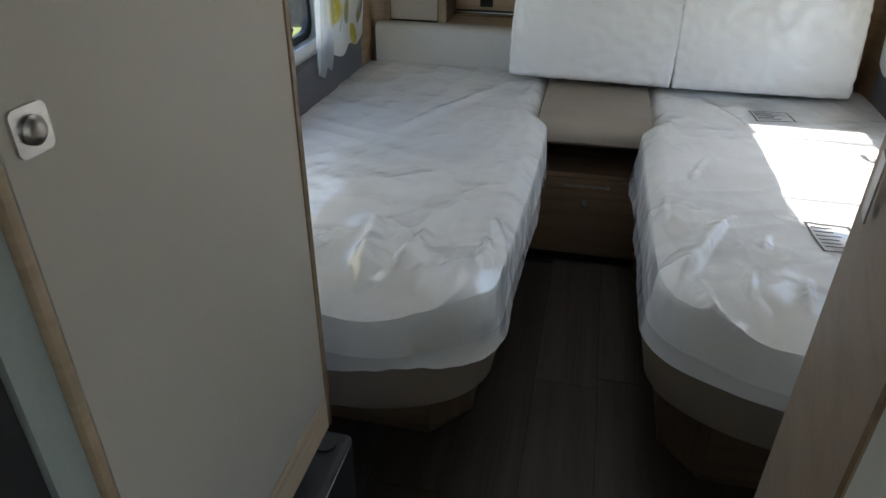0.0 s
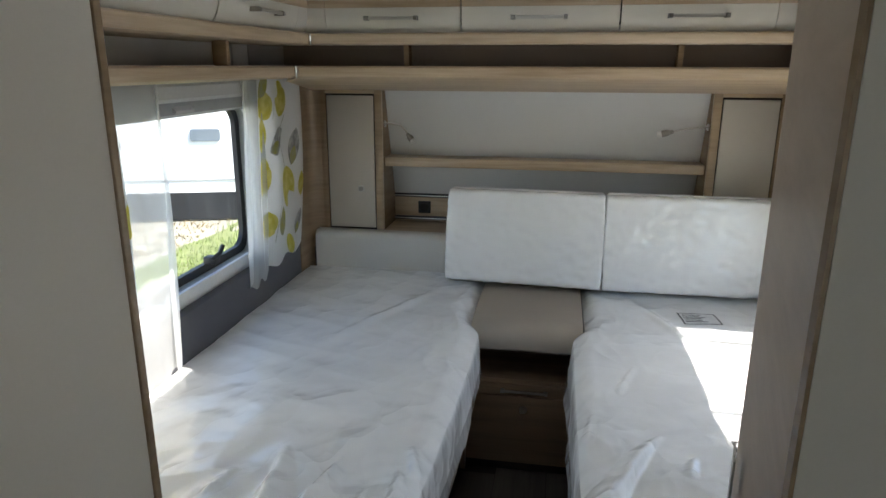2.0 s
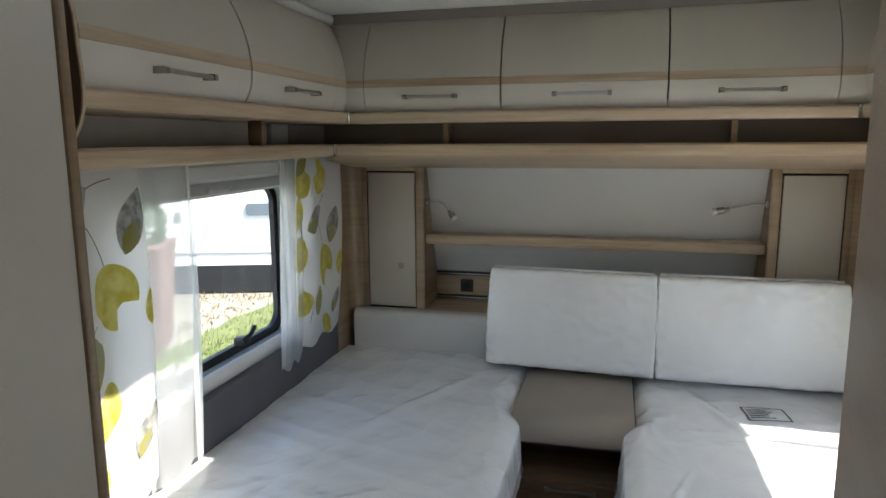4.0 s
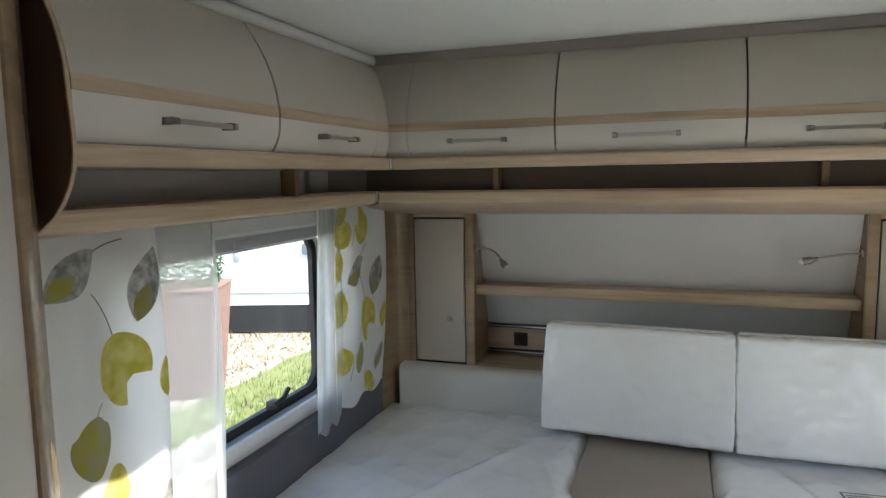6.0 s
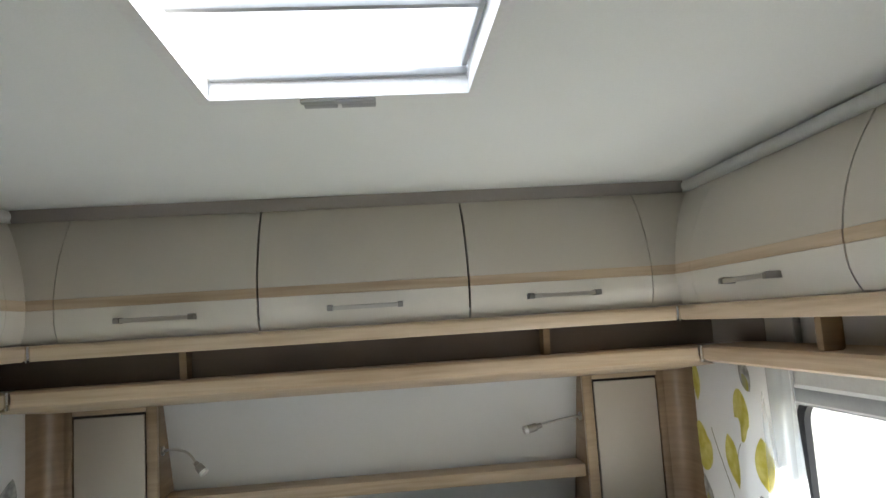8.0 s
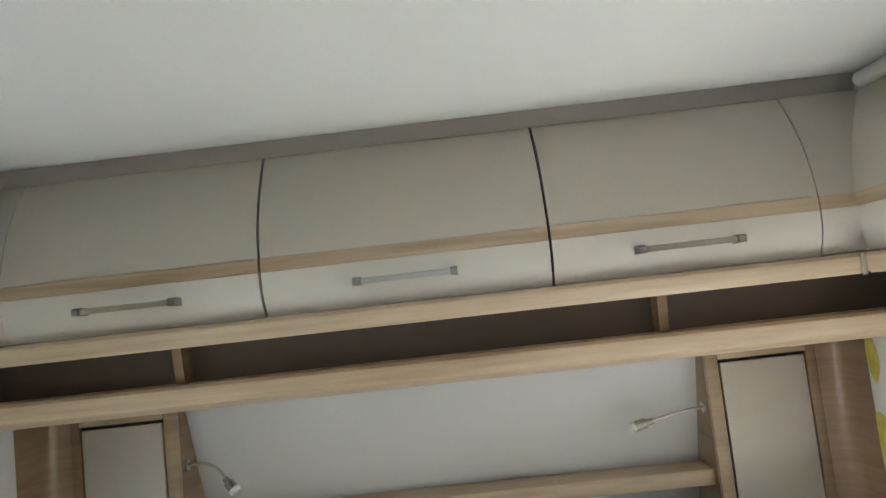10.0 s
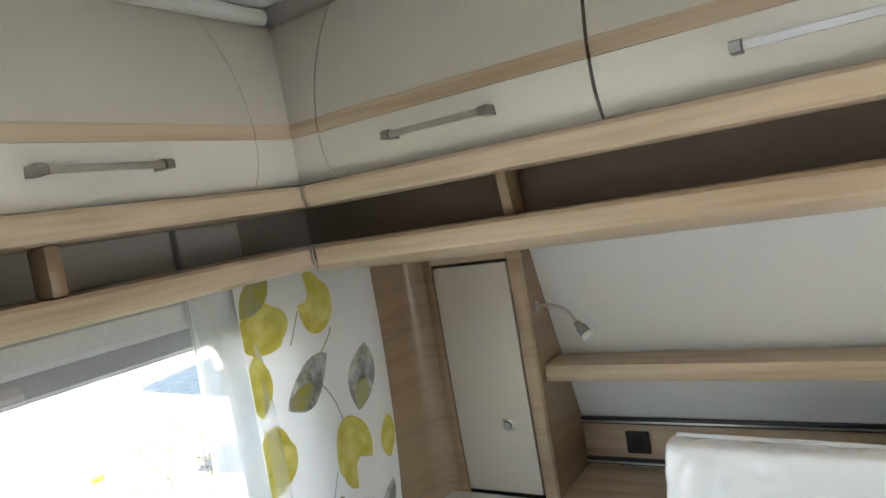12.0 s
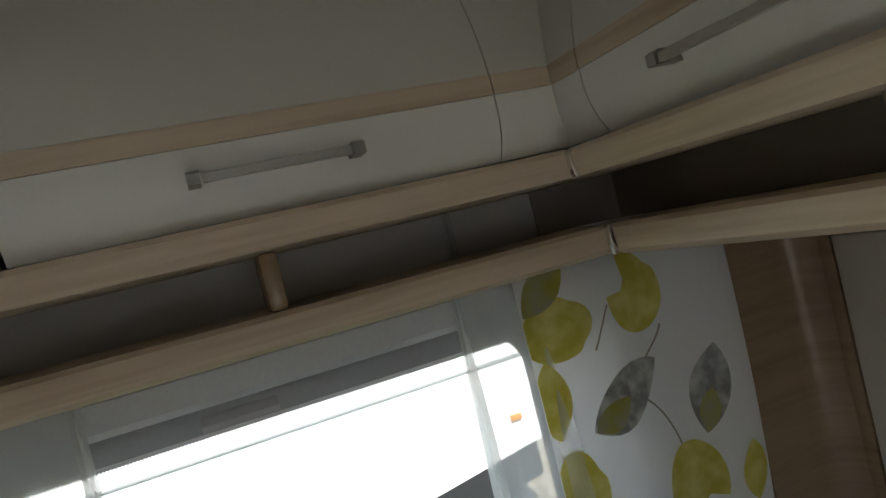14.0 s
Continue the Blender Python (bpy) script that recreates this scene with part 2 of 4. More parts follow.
# ---- mesh helpers ----
def link(name, bm, material, smooth=True):
    bmesh.ops.recalc_face_normals(bm, faces=bm.faces)
    me = bpy.data.meshes.new(name)
    bm.to_mesh(me)
    bm.free()
    if material:
        me.materials.append(material)
    if smooth:
        me.shade_smooth()
        me.set_sharp_from_angle(angle=radians(38))
    return new(name, me)


def part(name, bm, material, parent, label="", smooth=True):
    ob = link(name, bm, material, smooth)
    ob.parent = parent
    if label:
        ob["label"] = label
    return ob


def thing(name, label, category, group="", kind=""):
    return tagged(new(name), label, category, group, kind)


def setting(name, bm, material, label="", category=""):
    return tagged(link(name, bm, material), label, category, "", "structure")


def box(x0, x1, y0, y1, z0, z1, bevel=0.0, seg=2, bm=None):
    b = bmesh.new()
    bmesh.ops.create_cube(b, size=1.0, matrix=Matrix.Translation(((x0 + x1) / 2, (y0 + y1) / 2, (z0 + z1) / 2)) @ Matrix.Diagonal((abs(x1 - x0), abs(y1 - y0), abs(z1 - z0), 1)))
    if bevel:
        bmesh.ops.bevel(b, geom=b.edges[:], offset=bevel, segments=seg, profile=0.5, affect="EDGES")
    return merge(bm, b)


def merge(bm, b):
    if bm is None:
        return b
    me = bpy.data.meshes.new("tmp")
    b.to_mesh(me)
    b.free()
    bm.from_mesh(me)
    bpy.data.meshes.remove(me)
    return bm


def sweep(profile, stations, place, closed=True, caps=True, bm=None):
    """A profile [(a, b)] carried along stations; place(a, b, s) gives the point."""
    bm = bm or bmesh.new()
    rings = [[bm.verts.new(place(a, b, s)) for a, b in profile] for s in stations]
    n = len(profile)
    for r0, r1 in zip(rings, rings[1:]):
        for i in range(n if closed else n - 1):
            j = (i + 1) % n
            bm.faces.new((r0[i], r0[j], r1[j], r1[i]))
    if caps and closed:
        bm.faces.new(rings[0])
        bm.faces.new(rings[-1])
    return bm


def prism(points, z0, z1, bm=None):
    return sweep(points, (z0, z1), lambda a, b, s: (a, b, s), bm=bm)


def tube(points, radius, sides=10, bm=None, cap=True):
    bm = bm or bmesh.new()
    pts = [Vector(p) for p in points]
    radii = radius if isinstance(radius, (list, tuple)) else [radius] * len(pts)
    rings, up = [], None
    for i, p in enumerate(pts):
        d = (pts[min(i + 1, len(pts) - 1)] - pts[max(i - 1, 0)]).normalized()
        if up is None:
            up = d.orthogonal().normalized()
        up = (up - d * up.dot(d)).normalized()
        side = d.cross(up)
        rings.append([bm.verts.new(p + radii[i] * (math.cos(2 * math.pi * k / sides) * up + math.sin(2 * math.pi * k / sides) * side)) for k in range(sides)])
    for r0, r1 in zip(rings, rings[1:]):
        for k in range(sides):
            bm.faces.new((r0[k], r0[(k + 1) % sides], r1[(k + 1) % sides], r1[k]))
    if cap:
        bm.faces.new(rings[0])
        bm.faces.new(rings[-1])
    return bm


def rounded(y0, y1, z0, z1, r, n=6):
    """Corner points of a rounded rectangle."""
    out = []
    for cy, cz, a0 in ((y1 - r, z1 - r, 0), (y0 + r, z1 - r, 90), (y0 + r, z0 + r, 180), (y1 - r, z0 + r, 270)):
        for k in range(n + 1):
            a = radians(a0 + 90 * k / n)
            out.append((cy + r * math.cos(a), cz + r * math.sin(a)))
    return out


def ring(outer, inner, x0, x1):
    """A frame between two outlines in the y-z plane, from x0 to x1."""
    bm = bmesh.new()
    loops = [[bm.verts.new((x, y, z)) for y, z in o] for x, o in ((x0, outer), (x1, outer), (x1, inner), (x0, inner))]
    n = len(outer)
    for k in range(4):
        a, b = loops[k], loops[(k + 1) % 4]
        for i in range(n):
            j = (i + 1) % n
            bm.faces.new((a[i], a[j], b[j], b[i]))
    return bm


def holed_wall(x0, x1, y0, y1, z0, z1, hy0, hy1, hz0, hz1):
    bm = box(x0, x1, y0, hy0, z0, z1)
    box(x0, x1, hy1, y1, z0, z1, bm=bm)
    box(x0, x1, hy0, hy1, z0, hz0, bm=bm)
    return box(x0, x1, hy0, hy1, hz1, z1, bm=bm)


# ---- the shell ----
CEILZ, WALLX = 1.93, 1.06
HX, HY0, HY1 = 0.205, 1.28, 1.932
WY0, WY1, WZ0, WZ1 = 1.66, 2.665, 0.785, 1.345
floor = setting("floor", box(-1.10, 1.10, -3.0, 3.5, -0.05, -0.002), GAP, "dark wood-look plank floor of the caravan", "floor")
bm = box(-1.10, 1.10, -3.0, HY0, CEILZ, CEILZ + 0.035)
box(-1.10, 1.10, HY1, 3.5, CEILZ, CEILZ + 0.035, bm=bm)
box(-1.10, -HX, HY0, HY1, CEILZ, CEILZ + 0.035, bm=bm)
box(HX, 1.10, HY0, HY1, CEILZ, CEILZ + 0.035, bm=bm)
setting("ceiling", bm, CEIL, "smooth off-white caravan ceiling with a roof hatch", "ceiling")
for nm, s in (("wall_west", -1), ("wall_east", 1)):
    xa, xb = sorted((s * WALLX, s * (WALLX + 0.035)))
    bm = holed_wall(xa, xb, 0.0, 3.5, -0.002, CEILZ, WY0, WY1, WZ0, WZ1)
    # rear opening is unseen, added so daylight reaches the near panels
    merge(bm, holed_wall(xa, xb, -3.0, -0.8, -0.002, CEILZ, -2.4, -1.2, 0.75, 1.40))
    if s < 0:
        box(xa, xb, -0.8, 0.0, -0.002, CEILZ, bm=bm)
    else:
        # unseen opening added like an open upper door leaf, to let daylight into the passage
        box(xa, xb, -0.8, -0.30, -0.002, CEILZ, bm=bm)
        box(xa, xb, -0.30, 0.0, -0.002, 0.75, bm=bm)
        box(xa, xb, -0.30, 0.0, 1.78, CEILZ, bm=bm)
    setting(nm, bm, WALLW, "white caravan side wall with a window opening", "wall")
setting("wall_north", box(-WALLX, WALLX, 3.45, 3.49, -0.002, CEILZ), WALLW, "white end wall behind the bed head", "wall")
bm = box(-WALLX, WALLX, -3.0, -2.96, -0.002, CEILZ)
setting("wall_south", bm, WALLW, "plain white wall at the far end of the caravan", "wall")
# sloping white panel of the bed-head niche
bm = sweep([(3.225, 1.40), (3.39, 0.90), (3.41, 0.90), (3.245, 1.40)], (-0.72, 0.72), lambda a, b, s: (s, a, b))
setting("wall_sloping", bm, SLOPE, "white sloping wall panel behind the bed head", "wall")
for nm, s in (("west", -1), ("east", 1)):
    bm = tube([(s * 0.866, y, 1.912) for y in (1.44, 2.0, 2.66)], 0.0155, 14)
    box(*sorted((s * 0.868, s * 0.93)), 1.44, 2.66, 1.900, 1.928, bm=bm)
    setting("trim_ceiling_" + nm, bm, COVE, "rounded pale plastic cove along the ceiling edge", "trim")
setting("trim_ceiling_north", sweep([(2.668, 1.929), (2.672, 1.904), (2.678, 1.898), (2.76, 1.898), (2.76, 1.929)], (-0.86, 0.86), lambda a, b, s: (s, a, b)), TAUPE, "taupe trim strip between ceiling and lockers", "trim")

# ---- roof hatch ----
hatch = thing("roof_hatch", "white roof hatch with a milky dome and blind rails", "roof hatch")
bm = bmesh.new()
for x0, x1, y0, y1 in ((-HX, -HX + 0.018, HY0, HY1), (HX - 0.018, HX, HY0, HY1), (-HX + 0.018, HX - 0.018, HY0, HY0 + 0.018), (-HX + 0.018, HX - 0.018, HY1 - 0.018, HY1)):
    box(x0, x1, y0, y1, CEILZ - 0.006, CEILZ + 0.13, bm=bm)
part("frame", bm, PLAST, hatch)
bm = bmesh.new()
NX, NY = 10, 14
vs = [[bm.verts.new((-0.24 + 0.48 * i / NX, HY0 - 0.035 + (HY1 - HY0 + 0.07) * j / NY, CEILZ + 0.132 + 0.06 * (1 - (2 * i / NX - 1) ** 4) * (1 - (2 * j / NY - 1) ** 4))) for j in range(NY + 1)] for i in range(NX + 1)]
for i in range(NX):
    for j in range(NY):
        bm.faces.new((vs[i][j], vs[i + 1][j], vs[i + 1][j + 1], vs[i][j + 1]))
part("dome", bm, DOME, hatch, "milky acrylic dome").visible_shadow = False
for yy, zz in ((1.903, CEILZ + 0.02), (1.71, CEILZ + 0.03)):
    part("blind_rail", box(-HX + 0.02, HX - 0.02, yy, yy + 0.012, zz, zz + 0.012, 0.003), GREYPL, hatch, "thin grey blind rail")
part("side_rail", box(HX - 0.028, HX - 0.02, HY0 + 0.03, HY1 - 0.03, CEILZ + 0.03, CEILZ + 0.045, 0.002), GREYPL, hatch)
part("grip", box(-0.06, 0.05, HY1 - 0.012, HY1 + 0.003, CEILZ - 0.010, CEILZ - 0.005, 0.002), GREYPL, hatch, "flat grey grip on the hatch rim")
vent = thing("ceiling_vent", "pair of small flat grey vent strips on the ceiling", "vent")
for x0, x1 in ((-0.058, -0.008), (-0.002, 0.050)):
    part("vent_strip", box(x0, x1, 1.951, 1.970, CEILZ - 0.004, CEILZ + 0.001, 0.0015), GREYPL, vent)


# ---- overhead lockers and shelves ----
def north(u, d, z):
    return (u, d, z)


def west(u, d, z):
    return (-(d - 1.81), u, z)


def east(u, d, z):
    return (d - 1.81, u, z)


def front(z):
    """Depth of the curved locker front at a height."""
    if z < 1.66:
        return 2.592 + 0.022 * ((1.66 - z) / 0.063) ** 2
    return 2.592 + 0.083 * (max(0.0, z - 1.68) / 0.212) ** 1.9


def curved(u0, u1, z0, z1, out, thick, place):
    n = max(2, int((z1 - z0) / 0.018))
    zs = [z0 + (z1 - z0) * k / n for k in range(n + 1)]
    prof = [(front(z) - out, z) for z in zs] + [(front(z) - out + thick, z) for z in reversed(zs)]
    return sweep(prof, (u0, u1), lambda a, b, s: place(s, a, b))


def locker(u0, u1, place, oak, g0=0.0025, g1=0.0025, half=0.0775):
    t = thing("overhead_locker", "beige overhead locker with curved two-tone door and metal handle", "locker", "overhead lockers")
    part("carcass", curved(u0, u1, 1.625, 1.897, -0.020, 0.15, place), GAP, t)
    d = part("door", curved(u0 + g0, u1 - g1, 1.6995, 1.8985, 0.0, 0.018, place), LAM, t, "curved beige upper door panel")
    part("lower_panel", curved(u0 + g0, u1 - g1, 1.5968, 1.6745, 0.0, 0.018, place), LAMW, d, "whiter lower door panel")
    part("trim_strip", curved(u0 + g0, u1 - g1, 1.675, 1.699, 0.0012, 0.019, place), oak, d, "narrow oak inlay strip")
    c = (u0 + u1) / 2
    f = front(1.64)
    h = sweep([(f - 0.028, 1.6345), (f - 0.028, 1.6430), (f - 0.023, 1.6450), (f - 0.021, 1.6345)], (c - half + 0.002, c + half - 0.002), lambda a, b, s: place(s, a, b))
    part("handle", h, CHROME, d, "flat satin metal bar handle")
    for k in (-1, 1):
        e = sweep([(f + 0.002, 1.6335), (f + 0.002, 1.6470), (f - 0.024, 1.6475), (f - 0.030, 1.6445), (f - 0.030, 1.6335)], (c + k * half, c + k * (half + 0.0125)), lambda a, b, s: place(s, a, b))
        part("handle_end", e, STEEL, d, "angular grey end of the handle")
    return t


for u0, u1, g0, g1 in ((-0.72, -0.255, 0.0013, 0.0025), (-0.255, 0.255, 0.0025, 0.0025), (0.255, 0.72, 0.0025, 0.0016)):
    locker(u0, u1, north, OAKX, g0, g1)
for side in (west, east):
    # the west doors hang with wider joints
    joint, gap = (1.980, 0.0042) if side is west else (1.968, 0.002)
    locker(1.415, joint, side, OAKY, gap, gap)
    locker(joint, 2.512, side, OAKY, gap, 0.0006)
    s = -1 if side is west else 1
    # mitred corner between the two runs
    t = thing("corner_locker", "beige curved corner filler between overhead lockers", "panel", "locker corner fillers")
    for z0, z1, m, out in ((1.598, 1.6745, LAMW, 0), (1.675, 1.699, None, 0.0012), (1.6995, 1.8985, LAM, 0)):
        n = max(2, int((z1 - z0) / 0.018))
        zs = [z0 + (z1 - z0) * k / n for k in range(n + 1)]
        for a in range(2):
            bm = bmesh.new()
            rows = []
            for z in zs:
                f = front(z) - out
                if a == 0:
                    rows.append([bm.verts.new(p) for p in (north(s * 0.7206, f, z), (s * (f - 1.81), f, z), (s * (f - 1.81), f + 0.02, z), north(s * 0.7206, f + 0.02, z))])
                else:
                    rows.append([bm.verts.new(p) for p in (side(2.5126, f, z), (s * (f - 1.81), f, z), (s * (f - 1.79), f, z), side(2.5126, f + 0.02, z))])
            for r0, r1 in zip(rows, rows[1:]):
                for k in range(4):
                    bm.faces.new((r0[k], r0[(k + 1) % 4], r1[(k + 1) % 4], r1[k]))
            bm.faces.new(rows[0])
            bm.faces.new(rows[-1])
            part("inlay" if m is None else "panel", bm, m or (OAKX if a == 0 else OAKY), t)

UPLIP = [(2.592, 1.594), (2.588, 1.588), (2.590, 1.570), (2.600, 1.559), (2.95, 1.559), (2.95, 1.596), (2.610, 1.596)]
LOLIP = [(2.692, 1.487), (2.686, 1.481), (2.685, 1.464), (2.690, 1.450), (2.705, 1.441), (2.77, 1.430), (3.17, 1.385), (3.17, 1.487)]
LOLIPS = [(2.692, 1.487), (2.686, 1.481), (2.685, 1.464), (2.690, 1.450), (2.705, 1.443), (2.865, 1.443), (2.865, 1.487)]
setting("shelf_board_upper_north", sweep(UPLIP, (-0.84, 0.84), lambda a, b, s: (s * min(1.0, (a - 1.812) / 0.84) if a < 2.65 else s, a, b)), OAKX, "light oak board under the end lockers", "shelf")
setting("shelf_board_lower_north", sweep(LOLIP, (-1.0, 1.0), lambda a, b, s: (s * (a - 1.823) if a < 2.8 else s, a, b)), OAKX, "light oak rounded open shelf over the bed head", "shelf")
for nm, side in (("west", west), ("east", east)):
    s = -1 if side is west else 1
    setting("shelf_board_upper_" + nm, sweep([(min(a, 2.865), b) for a, b in UPLIP], (0, 1), lambda a, b, k: side(1.415 if k == 0 else min(2.612, a) - 0.002, a, b)), OAKY, "light oak board under the side lockers", "shelf")
    setting("shelf_board_lower_" + nm, sweep(LOLIPS, (0, 1), lambda a, b, k: side(1.415 if k == 0 else min(2.74, a) - 0.002, a, b)), OAKY, "light oak open shelf over the window", "shelf")
    setting("shelf_back_" + nm, box(*sorted((s * 1.046, s * 1.059)), 1.415, 2.6705, 1.487, 1.559), GREYP, "grey cloth back of the open shelf", "wall")
    c = thing("end_cap", "dark brown curved end panel of the lockers with oak edging", "end panel", "locker end caps")
    out = [(2.675, 1.929)] + [(front(z) - 0.004, z) for z in (1.89, 1.86, 1.83, 1.80, 1.77, 1.74, 1.71, 1.68, 1.665)] + [(2.586, 1.64), (2.584, 1.61), (2.584, 1.58), (2.588, 1.555), (2.597, 1.53), (2.612, 1.505), (2.634, 1.48), (2.665, 1.458), (2.70, 1.442), (2.76, 1.428)]
    part("panel", sweep([(a + 0.004, b) for a, b in out] + [(2.869, 1.425), (2.869, 1.929)], (1.4105, 1.4145), lambda a, b, k: side(k, a, b)), CAPB, c)
    part("edging", sweep(out + [(a + 0.0035, b) for a, b in reversed(out)], (1.4080, 1.4145), lambda a, b, k: side(k, a, b)), OAKY, c, "light oak edging")
    for a, z0, z1, nme in ((2.588, 1.557, 1.5935, "upper"), (2.684, 1.444, 1.4865, "lower")):
        clip = thing("corner_clip", "small chrome clip at the shelf corner", "clip", "shelf corner clips")
        x = s * (a - 1.813)
        part("clip", sweep([(-0.0055, 0.0), (-0.0045, -0.004), (0.0, -0.0058), (0.0045, -0.004), (0.0055, 0.0), (0.0045, 0.003), (-0.0045, 0.003)], (z0, (z0 + z1) / 2, z1), lambda p, q, z: (x + p, a + 0.001 + q + (0.003 if z == z0 else 0), z)), POLISH, clip)
    d = thing("shelf_divider", "short oak divider in the open side shelf", "divider", "shelf dividers")
    part("board", box(*sorted((s * 0.892, s * 0.942)), 2.213, 2.238, 1.486, 1.560, 0.008), OAKZ, d)
    d = thing("shelf_bracket", "thin grey bracket at the back of the open shelf", "bracket", "shelf brackets")
    part("bracket", box(*sorted((s * 1.026, s * 1.045)), 2.512, 2.519, 1.486, 1.560, 0.002), GREYPL, d)
    d = thing("shelf_divider", "short oak divider in the open end shelf", "divider", "shelf dividers")
    part("board", sweep([(2.728, 1.486), (2.724, 1.50), (2.716, 1.560), (2.765, 1.560), (2.765, 1.486)], (s * 0.459, s * 0.477), lambda a, b, k: (k, a, b)), OAKZ, d)
    # in-between tone painted in for the gradual shading into the shelf corner
    arc = [(0.949 + 0.095 * math.cos(radians(a)), 2.671 + 0.095 * math.sin(radians(a))) for a in range(0, 91, 10)]
    setting("shelf_corner_" + nm, prism([(s * a, b) for a, b in arc] + [(s * 0.949, 2.778), (s * 1.057, 2.778), (s * 1.057, 2.671)], 1.487, 1.559), SHELF_SHADING, "rounded corner of the open shelf back, mid tone painting its shading", "wall")
    setting("shelf_board_corner_" + nm, box(*sorted((s * 0.843, s * 1.045)), 2.613, 2.95, 1.5605, 1.594), OAKX, "light oak board over the shelf corner", "shelf")
setting("shelf_back_north", box(-0.9485, 0.9485, 2.766, 2.778, 1.487, 1.559), BROWN, "dark brown back of the open shelf", "wall")

# ---- bed-head wall: side cabinets and niche ----
for s in (-1, 1):
    c = thing("bedside_cabinet", "tall narrow oak cabinet with beige door at bed head", "cabinet", "bed head cabinets")
    xs = lambda a, b: sorted((s * a, s * b))
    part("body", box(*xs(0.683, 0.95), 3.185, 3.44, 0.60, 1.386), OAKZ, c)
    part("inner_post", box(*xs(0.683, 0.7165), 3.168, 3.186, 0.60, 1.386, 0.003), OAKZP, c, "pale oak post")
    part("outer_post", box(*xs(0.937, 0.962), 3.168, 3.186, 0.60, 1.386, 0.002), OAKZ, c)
    part("rail", box(*xs(0.7165, 0.937), 3.168, 3.186, 1.371, 1.386), OAKX, c)
    part("gap", box(*xs(0.7165, 0.937), 3.178, 3.186, 0.60, 1.371), GAP, c)
    d = part("door", box(*xs(0.7215, 0.932), 3.168, 3.180, 0.776, 1.362, 0.0015), LAM, c, "plain beige door")
    kn = box(*xs(0.769, 0.799), 3.163, 3.169, 0.940, 0.970, 0.003)
    part("lock_plate", kn, CHROME, d, "small square nickel push lock")
    kn = tube([(s * 0.784, 3.165, 0.955), (s * 0.784, 3.156, 0.955)], [0.011, 0.010], 16)
    part("lock_button", kn, STEEL, d)
    # rounded upright between cabinet and side wall
    pr = [(0.960, 3.186), (0.960, 3.17)] + [(0.960 + 0.055 * math.sin(radians(a)), 3.115 + 0.055 * math.cos(radians(a))) for a in range(0, 91, 15)] + [(1.018, 3.0), (1.058, 3.0), (1.058, 3.186)]
    col = thing("corner_upright", "rounded oak upright panel beside the curtain", "panel", "corner uprights")
    part("top_bracket", box(*sorted((s * 0.985, s * 1.012)), 2.986, 2.999, 1.402, 1.441, 0.003), GREYPL, col, "small grey bracket")
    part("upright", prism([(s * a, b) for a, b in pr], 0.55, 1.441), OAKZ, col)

setting("niche_shelf", box(-0.682, 0.682, 3.205, 3.31, 1.053, 1.094, 0.004), OAKX, "narrow oak shelf across the niche", "shelf")
setting("niche_ledge", box(-0.682, 0.682, 3.13, 3.43, 0.745, 0.766), OAKX, "oak ledge at the bottom of the niche", "ledge")
setting("niche_panel", box(-0.682, 0.682, 3.385, 3.40, 0.766, 0.90), OAKX, "oak strip panel with sockets in the niche", "panel")
for z in (0.893, 0.783):
    rl = thing("metal_rail", "dark glossy rail with a bright edge on the niche panel", "rail", "niche rails")
    part("rail", box(-0.68, 0.68, 3.372, 3.385, z - 0.009, z + 0.009, 0.003), BLACK, rl)
    part("bright_edge", box(-0.68, 0.68, 3.369, 3.3745, z - 0.004, z + 0.001, 0.001), CHROME, rl, "thin chrome edge")
so = thing("socket", "square black power socket on the oak strip panel", "socket")
part("plate", box(-0.567, -0.508, 3.376, 3.386, 0.806, 0.864, 0.003), BLACK, so)
part("insert", tube([(-0.5375, 3.377, 0.835), (-0.5375, 3.374, 0.835)], 0.02, 20), GAP, so)
hb = thing("headboard", "low white upholstered headboard strip with rounded top", "headboard")
pr = [(3.10, 0.50), (3.098, 0.70)] + [(3.128 - 0.03 * math.cos(radians(a)), 0.738 + 0.03 * math.sin(radians(a))) for a in range(0, 91, 15)] + [(3.165, 0.768), (3.165, 0.50)]
part("padding", sweep(pr, [-0.985 + 1.97 * k / 8 for k in range(9)], lambda a, b, k: (k, a, b)), HEADB, hb)
part("edge_gap", box(-0.992, -0.986, 3.10, 3.16, 0.55, 0.69), BLACK, hb)


def reading_lamp(base, bend, head, tip):
    t = thing("reading_lamp", "small chrome gooseneck reading lamp on the niche side", "lamp", "reading lamps")
    s = 1 if base[0] > 0 else -1
    part("rose", tube([base, (base[0] - s * 0.006, base[1], base[2])], 0.014, 16), CHROME, t)
    pts = []
    for k in range(13):
        u = k / 12
        a = Vector(base).lerp(Vector(bend), u)
        b = Vector(bend).lerp(Vector(head), u)
        pts.append(a.lerp(b, u))
    part("neck", tube(pts, 0.0042, 10), CHROME, t, "bent chrome neck")
    h, e = Vector(head), Vector(tip)
    part("head", tube([h, h.lerp(e, 0.25), h.lerp(e, 0.3), h.lerp(e, 0.75)], [0.008, 0.009, 0.013, 0.014], 16), STEEL, t)
    part("lens", tube([h.lerp(e, 0.75), h.lerp(e, 0.95), e], [0.0145, 0.0145, 0.009], 16), LENS, t, "frosted lamp glass")


reading_lamp((-0.683, 3.212, 1.240), (-0.600, 3.205, 1.252), (-0.575, 3.192, 1.200), (-0.543, 3.180, 1.165))
reading_lamp((0.683, 3.215, 1.249), (0.62, 3.20, 1.250), (0.545, 3.21, 1.229), (0.482, 3.21, 1.215))

